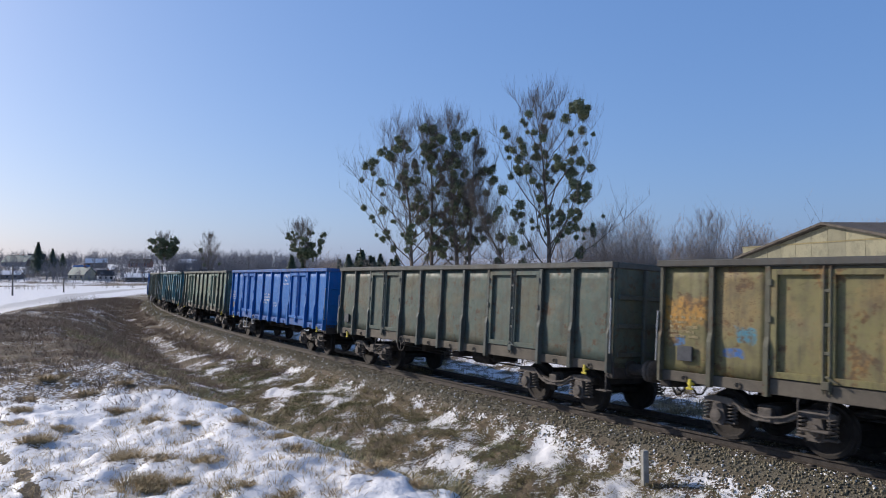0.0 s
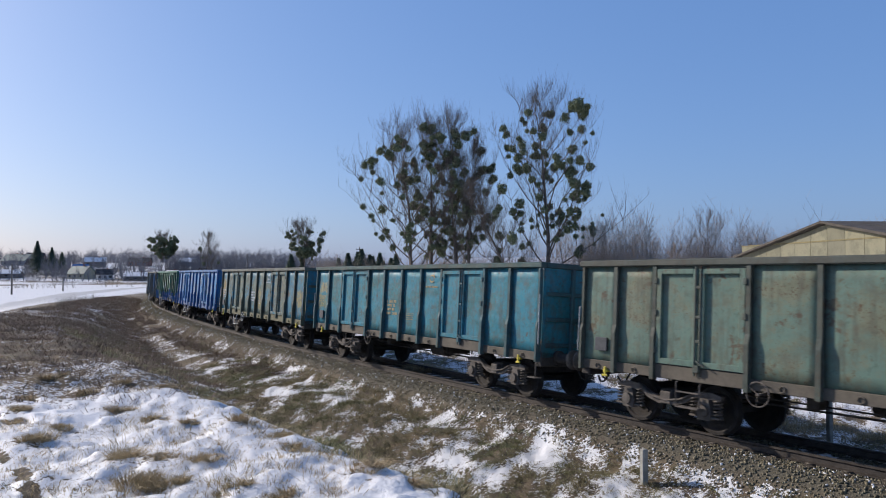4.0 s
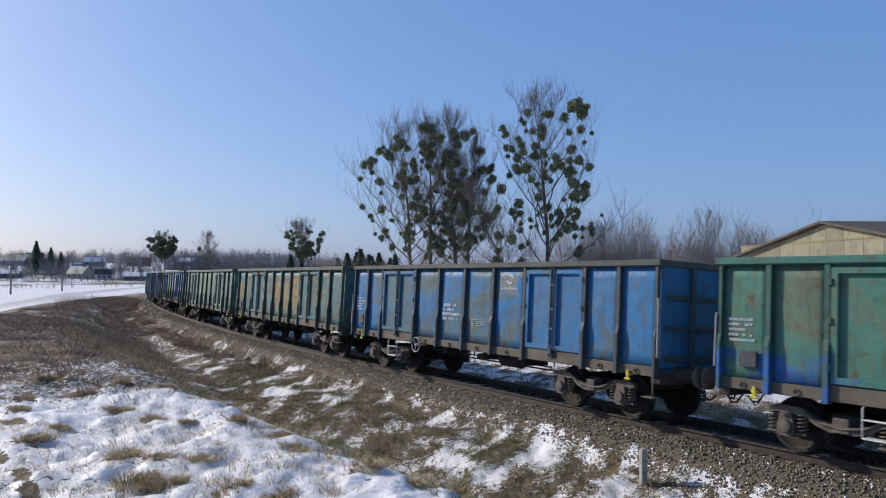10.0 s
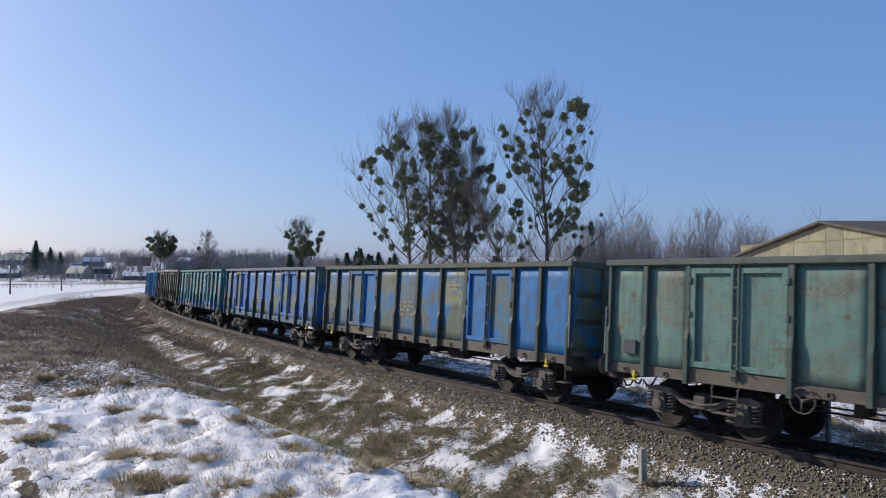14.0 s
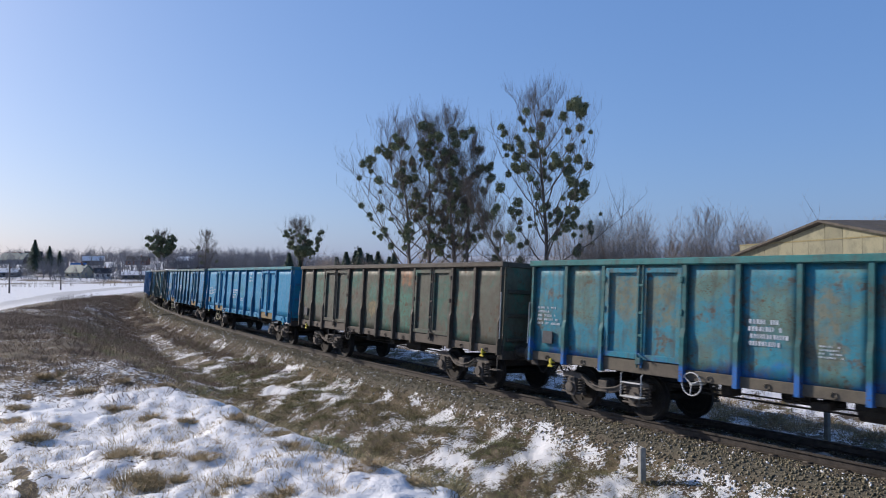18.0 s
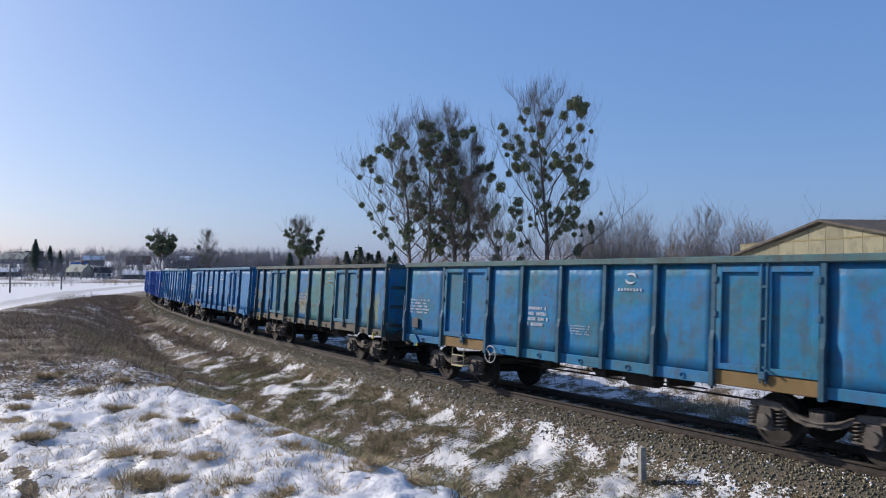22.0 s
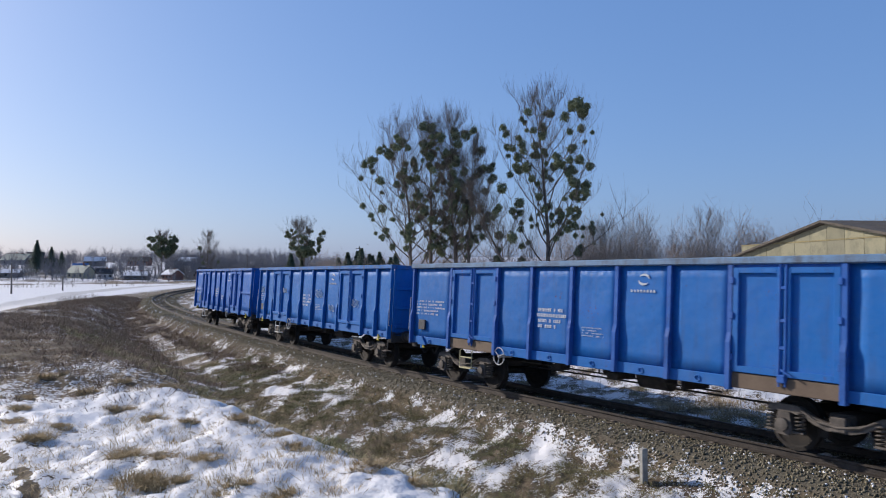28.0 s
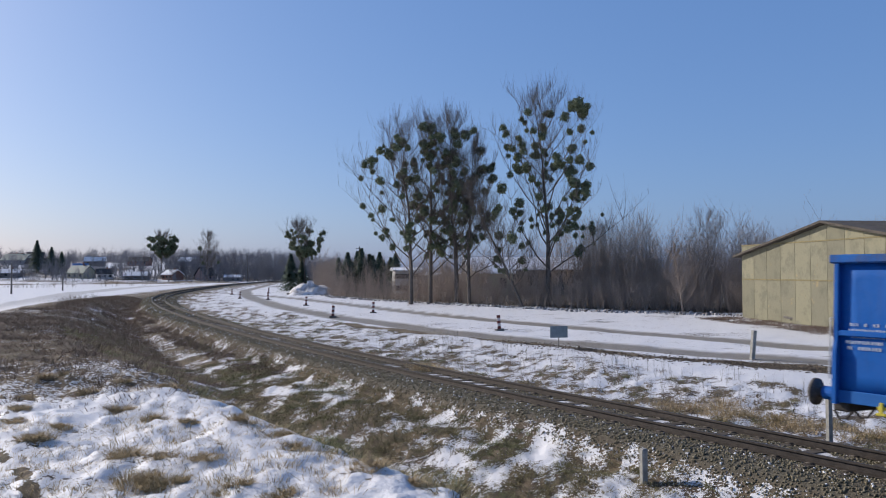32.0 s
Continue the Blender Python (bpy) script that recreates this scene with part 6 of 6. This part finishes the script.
def snow_pile(x, y):
    ob = empty("snow_pile", "ploughed heap of dirty snow and rubble beside the road", "snow pile")
    ob.matrix_basis = pose(x, y, ground_z(x, y) - .1)
    n, m, V = 26, 10, []
    for j in range(m):
        for i in range(n):
            a, r = 6.283 * i / n, j / (m - 1)
            h = 1.55 * (1 - r * r) * (2.6 * float(fractal(np.array([3 * r * math.cos(a)]), np.array([3 * r * math.sin(a)]), 1.1, 4, 4)[0]) - .35)
            w = 1 + .25 * math.sin(3 * a + 1)
            V.append((4.2 * r * w * math.cos(a), 3.0 * r * w * math.sin(a), h if j < m - 1 else -.1))
    F = [(j * n + i, j * n + (i + 1) % n, (j + 1) * n + (i + 1) % n, (j + 1) * n + i) for j in range(m - 1) for i in range(n)]
    put("heap", Shape().add(V, F).mesh("heap", True), plain("dirty_snow", (.30, .28, .26), (.80, .82, .86), 1.1, .8, relief=.6), ob)
    rng = random.Random(5)
    for k in range(14):
        a, r = rng.uniform(0, 6.28), rng.uniform(1.5, 4.2)
        put("clod", Shape().box(-.35, .35, -.25, .25, -.1, .3, .12).mesh("clod"), M_PLANK if k % 3 else M_SNOW, ob, at=pose(r * math.cos(a), r * math.sin(a) * .7, .05 + .25 * max(0, 3 - r), rng.uniform(-30, 30), rng.uniform(-30, 30), rng.uniform(0, 180)))
    return ob


snow_pile(-22.3, 124)
# clods of earth along the road's edge
_n = 2600
_t = RNG.uniform(0, 1, _n) ** 1.5 * .62
_x = np.interp(_t, [0, .4, 1], [16.5, 9.5, -6]) + RNG.normal(0, .55, _n) - .8
_y = np.interp(_t, [0, .4, 1], [26.0, 31.5, 52]) + RNG.normal(0, .55, _n) - .6
_c = np.array([(x, y, z) for z in (-1, 1) for y in (-1, 1) for x in (-1, 1)], float)[None] * RNG.uniform(.4, 1.1, (_n, 8, 3)) * RNG.uniform(.008, .028, (_n, 1, 1)) * np.array([1.5, 1.5, .7])
_c += np.stack([_x, _y, lay(_x, _y) + .02], 1)[:, None]
_q = np.array([(0, 2, 3, 1), (4, 5, 7, 6), (0, 1, 5, 4), (2, 6, 7, 3), (0, 4, 6, 2), (1, 3, 7, 5)])
stuff("earth_clods", quick("earth_clods", _c.reshape(-1, 3), (_q[None] + 8 * np.arange(_n)[:, None, None]).reshape(-1, 4)), plain("turned_earth", (.07, .056, .043), (.15, .12, .092), 4, .95), "dark clods of earth along the road edge", "soil")
_x = np.concatenate([RNG.uniform(-24, 46, 900)])
_y = wood_edge(_x) - RNG.uniform(0, 1, 900) ** .7 * 4.5 - .4
_s = RNG.uniform(.03, .17, 900)
_c = np.array([(x, y, z) for z in (-1, 1) for y in (-1, 1) for x in (-1, 1)], float)[None] * RNG.uniform(.4, 1.1, (900, 8, 3)) * _s[:, None, None]
_c += np.stack([_x, _y, lay(_x, _y) + .03], 1)[:, None]
stuff("rubble_bank", quick("rubble_bank", _c.reshape(-1, 3), (_q[None] + 8 * np.arange(900)[:, None, None]).reshape(-1, 4)), plain("snowy_rubble", (.10, .085, .07), (.5, .5, .52), 1.2, .95), "rubble and snow lumps before the wood", "rubble")

# ---- buildings ----
M_PANE = plain("dark_pane", (.02, .022, .026), (.05, .055, .06), 3, .25, relief=0)


def house(x, y, turn, w, d, h, rise, wall, roof, label, floors=1, cols=3, name="house", chimney=True):
    """A house with gable roof, windows and eaves."""
    ob = empty(name, label, "building", "houses of the village" if name == "house" else "")
    ob.matrix_basis = pose(x, y, ground_z(x, y) - .2, 0, 0, turn)
    put("wall", Shape().add([(sx * w / 2, sy * d / 2, z) for z in (0, h) for sy in (-1, 1) for sx in (-1, 1)] + [(-w / 2, 0, h + rise), (w / 2, 0, h + rise)],
        [(0, 1, 5, 4), (3, 2, 6, 7), (2, 0, 4, 8, 6), (1, 3, 7, 9, 5), (0, 2, 3, 1), (4, 5, 9, 8), (6, 8, 9, 7)]).mesh("wall"), wall, ob)
    o = .45
    for q in (-1, 1):
        lowz = h - rise * o / (d / 2)
        v = [(sx * (w / 2 + o), yy, z + t) for sx in (-1, 1) for yy, z in ((q * (d / 2 + o), lowz), (0, h + rise)) for t in (.02, .22)]
        put("roof", Shape().add(v, [(0, 1, 3, 2), (4, 6, 7, 5), (0, 4, 5, 1), (2, 3, 7, 6), (1, 5, 7, 3), (0, 2, 6, 4)]).mesh("roof"), roof, ob)
    for f in range(floors):
        for k in range(cols):
            cx = -w / 2 + w * (k + .5) / cols
            z = h * (f + .35) / floors
            hh = .42 * h / floors
            for q in (-1, 1):
                win = put("window", Shape().box(cx - .5, cx + .5, q * d / 2 - .03, q * d / 2 + .03, z, z + hh).mesh("window"), M_PANE, ob)
                put("frame", Shape().box(cx - .58, cx + .58, q * (d / 2 + .04) - .03, q * (d / 2 + .04) + .03, z - .1, z).mesh("frame"), M_WHITE, win)
    if chimney:
        put("chimney", Shape().box(w * .15, w * .15 + .6, -.3, .3, h + rise * .5, h + rise + .8, .03).mesh("chimney"), plain("chimney_brick", (.2, .09, .06), (.3, .15, .1), 4, .9), ob)
    return ob


def wall_paint(name, a, b):
    return plain(name, a, b, .8, .9)


W_CREAM, W_GREY, W_WHITE = wall_paint("cream_render", (.42, .38, .27), (.52, .47, .35)), wall_paint("grey_render", (.2, .2, .2), (.3, .3, .3)), wall_paint("white_render", (.55, .55, .54), (.66, .66, .65))
W_PINK, W_BRICK, W_TIMBER = wall_paint("pinkish_render", (.36, .24, .22), (.44, .31, .28)), wall_paint("brick_wall", (.2, .1, .075), (.28, .15, .11)), wall_paint("dark_timber", (.12, .10, .08), (.18, .15, .125))
R_SNOW, R_DARK, R_GREEN = M_SNOW, plain("dark_tiles", (.05, .045, .045), (.10, .085, .08), 1.5, .9), plain("green_sheet_roof", (.06, .13, .13), (.10, .19, .19), 1.5, .6)
R_BLUE = plain("blue_sheet_roof", (.04, .16, .40), (.07, .22, .48), 1.5, .6)
house(-6.4, 132, 8, 4.4, 7, 4.1, .4, W_WHITE, R_SNOW, "white two storey building with dark windows behind the trees", 2, 5, "white_building", False)
house(14.5, 128, 6, 21, 9, 4.4, 1.9, W_TIMBER, R_SNOW, "long low building with a snow covered roof behind the trees", 1, 7, "long_building", False)
house(7.6, 121, 10, 6, 7, 3.8, 1.6, W_CREAM, R_SNOW, "cream walled building behind the leaning tree", 1, 2, "cream_building", False)
for _x, _y, _t, _w, _d, _h, _r, _wl, _rf, _lb in (
        (-190, 326, 15, 13, 9, 2.6, 2.0, W_TIMBER, R_SNOW, "low farm building with a snowy roof"),
        (-160, 330, -20, 12, 9, 3.0, 4.0, W_CREAM, R_GREEN, "cream house with a steep green roof"),
        (-148, 326, 30, 8, 8, 3.0, 2.6, W_WHITE, R_DARK, "white house with a dark roof"),
        (-131, 320, 5, 12, 8, 2.4, 1.9, W_TIMBER, R_SNOW, "wooden barn with a snowy roof"),
        (-118, 326, -30, 8, 8, 3.0, 2.4, W_BRICK, R_SNOW, "brick house with a snowy roof"),
        (-105, 330, 60, 8, 8, 3.0, 4.2, W_PINK, R_DARK, "pinkish house with a steep dark roof"),
        (-92, 328, 10, 9, 7, 2.4, 1.2, W_GREY, R_SNOW, "grey outbuilding with a snowy roof"),
        (-170, 350, 10, 8, 8, 3.6, 3.4, W_BRICK, R_BLUE, "house with a bright blue roof"),
        (-215, 400, 10, 18, 10, 3.4, 3.6, W_GREY, R_DARK, "long dark roofed barn"),
        (-245, 430, -10, 20, 11, 3.6, 4.4, W_GREY, R_GREEN, "wide barn with a green sheet roof"),
        (-205, 440, 20, 14, 10, 3.4, 3.0, W_TIMBER, R_SNOW, "barn with a snow covered roof"),
        (-185, 455, 5, 16, 10, 3.2, 3.2, W_BRICK, R_DARK, "brick barn with a dark roof"),
        (-262, 480, 20, 12, 10, 4.0, 4.6, W_PINK, R_DARK, "tall house with a steep brown roof"),
        (-290, 505, -15, 13, 10, 4.0, 4.4, W_WHITE, R_DARK, "white house with a dark roof on the rise"),
        (-160, 470, 0, 14, 9, 3.4, 3.0, W_GREY, R_SNOW, "grey barn with a snowy roof")):
    house(_x, _y, _t, .78 * _w, .78 * _d, .85 * _h, .78 * _r, _wl, _rf, _lb)


# ---- far trees ----
def far_trees(n, x0, x1, y0, y1, h0, h1, keep=.0, seed=1):
    x, y = RNG.uniform(x0, x1, n), RNG.uniform(y0, y1, n)
    ok = fractal(x, y, .02, 3, seed) > keep
    x, y = x[ok], y[ok]
    return shrubs(x, y, lay(x, y), RNG.uniform(h0, h1, len(x)), 22, .012, .7, .6, 0)


# twigs tinted pale blue-grey: the haze of distance is put into their colour
M_HAZED_WOOD = straw("hazed_far_twigs", (.145, .15, .175), (.26, .26, .28), (.20, .20, .22))
stuff("village_trees", quick("village_trees", *far_trees(420, -260, -60, 300, 420, 5, 10, .42, 61)), M_HAZED_WOOD, "leafless garden trees among the houses", "trees")
stuff("far_wood", quick("far_wood", *far_trees(1500, -560, -40, 470, 640, 6, 11, .2, 62)), M_HAZED_WOOD, "long leafless wood on the horizon", "wood")
stuff("wood_beyond_bend", quick("wood_beyond_bend", *far_trees(560, -130, -28, 335, 420, 7, 12.5, .1, 63)), M_HAZED_WOOD, "leafless wood beyond the bend of the line", "wood")
_x, _y = wood_points(260, 30, 75, -40, 60)
stuff("wood_depth", quick("wood_depth", *shrubs(_x, _y, lay(_x, _y), RNG.uniform(5, 8, len(_x)), 18, .006, .8, .42)), M_WOOD, "leafless trees deeper in the wood", "wood")
_x, _y = RNG.uniform(-270, -72, 1100), RNG.uniform(296, 420, 1100)
_ok = fractal(_x, _y, .03, 3, 71) > .42
_x, _y = _x[_ok], _y[_ok]
stuff("garden_brush", quick("garden_brush", *shrubs(_x, _y, lay(_x, _y), RNG.uniform(1.2, 4.2, len(_x)), 16, .015, .55, .55, 0)), M_HAZED_WOOD, "leafless bushes and hedges round the village gardens", "brush")


# ---- what moves ----
def wagon_pose(tail, length, pivots, t):
    c = tail - length / 2 - gone(t)
    a, b = on_line(c + pivots / 2), on_line(c - pivots / 2)
    x = (b - a).normalized()
    away = Vector((0, 0, 1)).cross(x).normalized()
    z = Vector((0, 0, math.cos(CANT))) + away * math.sin(CANT)
    y = z.cross(x).normalized()
    z = x.cross(y)
    m = Matrix((x, y, z)).transposed().to_4x4()
    m.translation = (a + b) / 2
    return m


def motions():
    for ob, tail, kind in TRAIN:
        walk(ob, [(t / 2, wagon_pose(tail, KINDS[kind][0], KINDS[kind][1], t / 2)) for t in range(65)])
    # the wheels roll while they pass close by
    for ob, x, u0 in WHEELS:
        rows = [(0.0, 0.0)]
        for k in range(481):
            t = k / 15
            if -8 < u0 - gone(t) < 62:
                rows.append((t, gone(t)))
        if rows[-1][0] < SECONDS:
            rows.append((SECONDS, rows[-1][1]))
        start = rows[1][1]
        rows[0] = (0.0, start)
        if rows[1][0] == 0.0:
            rows.pop(0)
        turned = [(t, pose(x, 0, .458) @ Matrix.Rotation((g - start) / .458, 4, "Y")) for t, g in rows]
        walk(ob, turned)


motions()
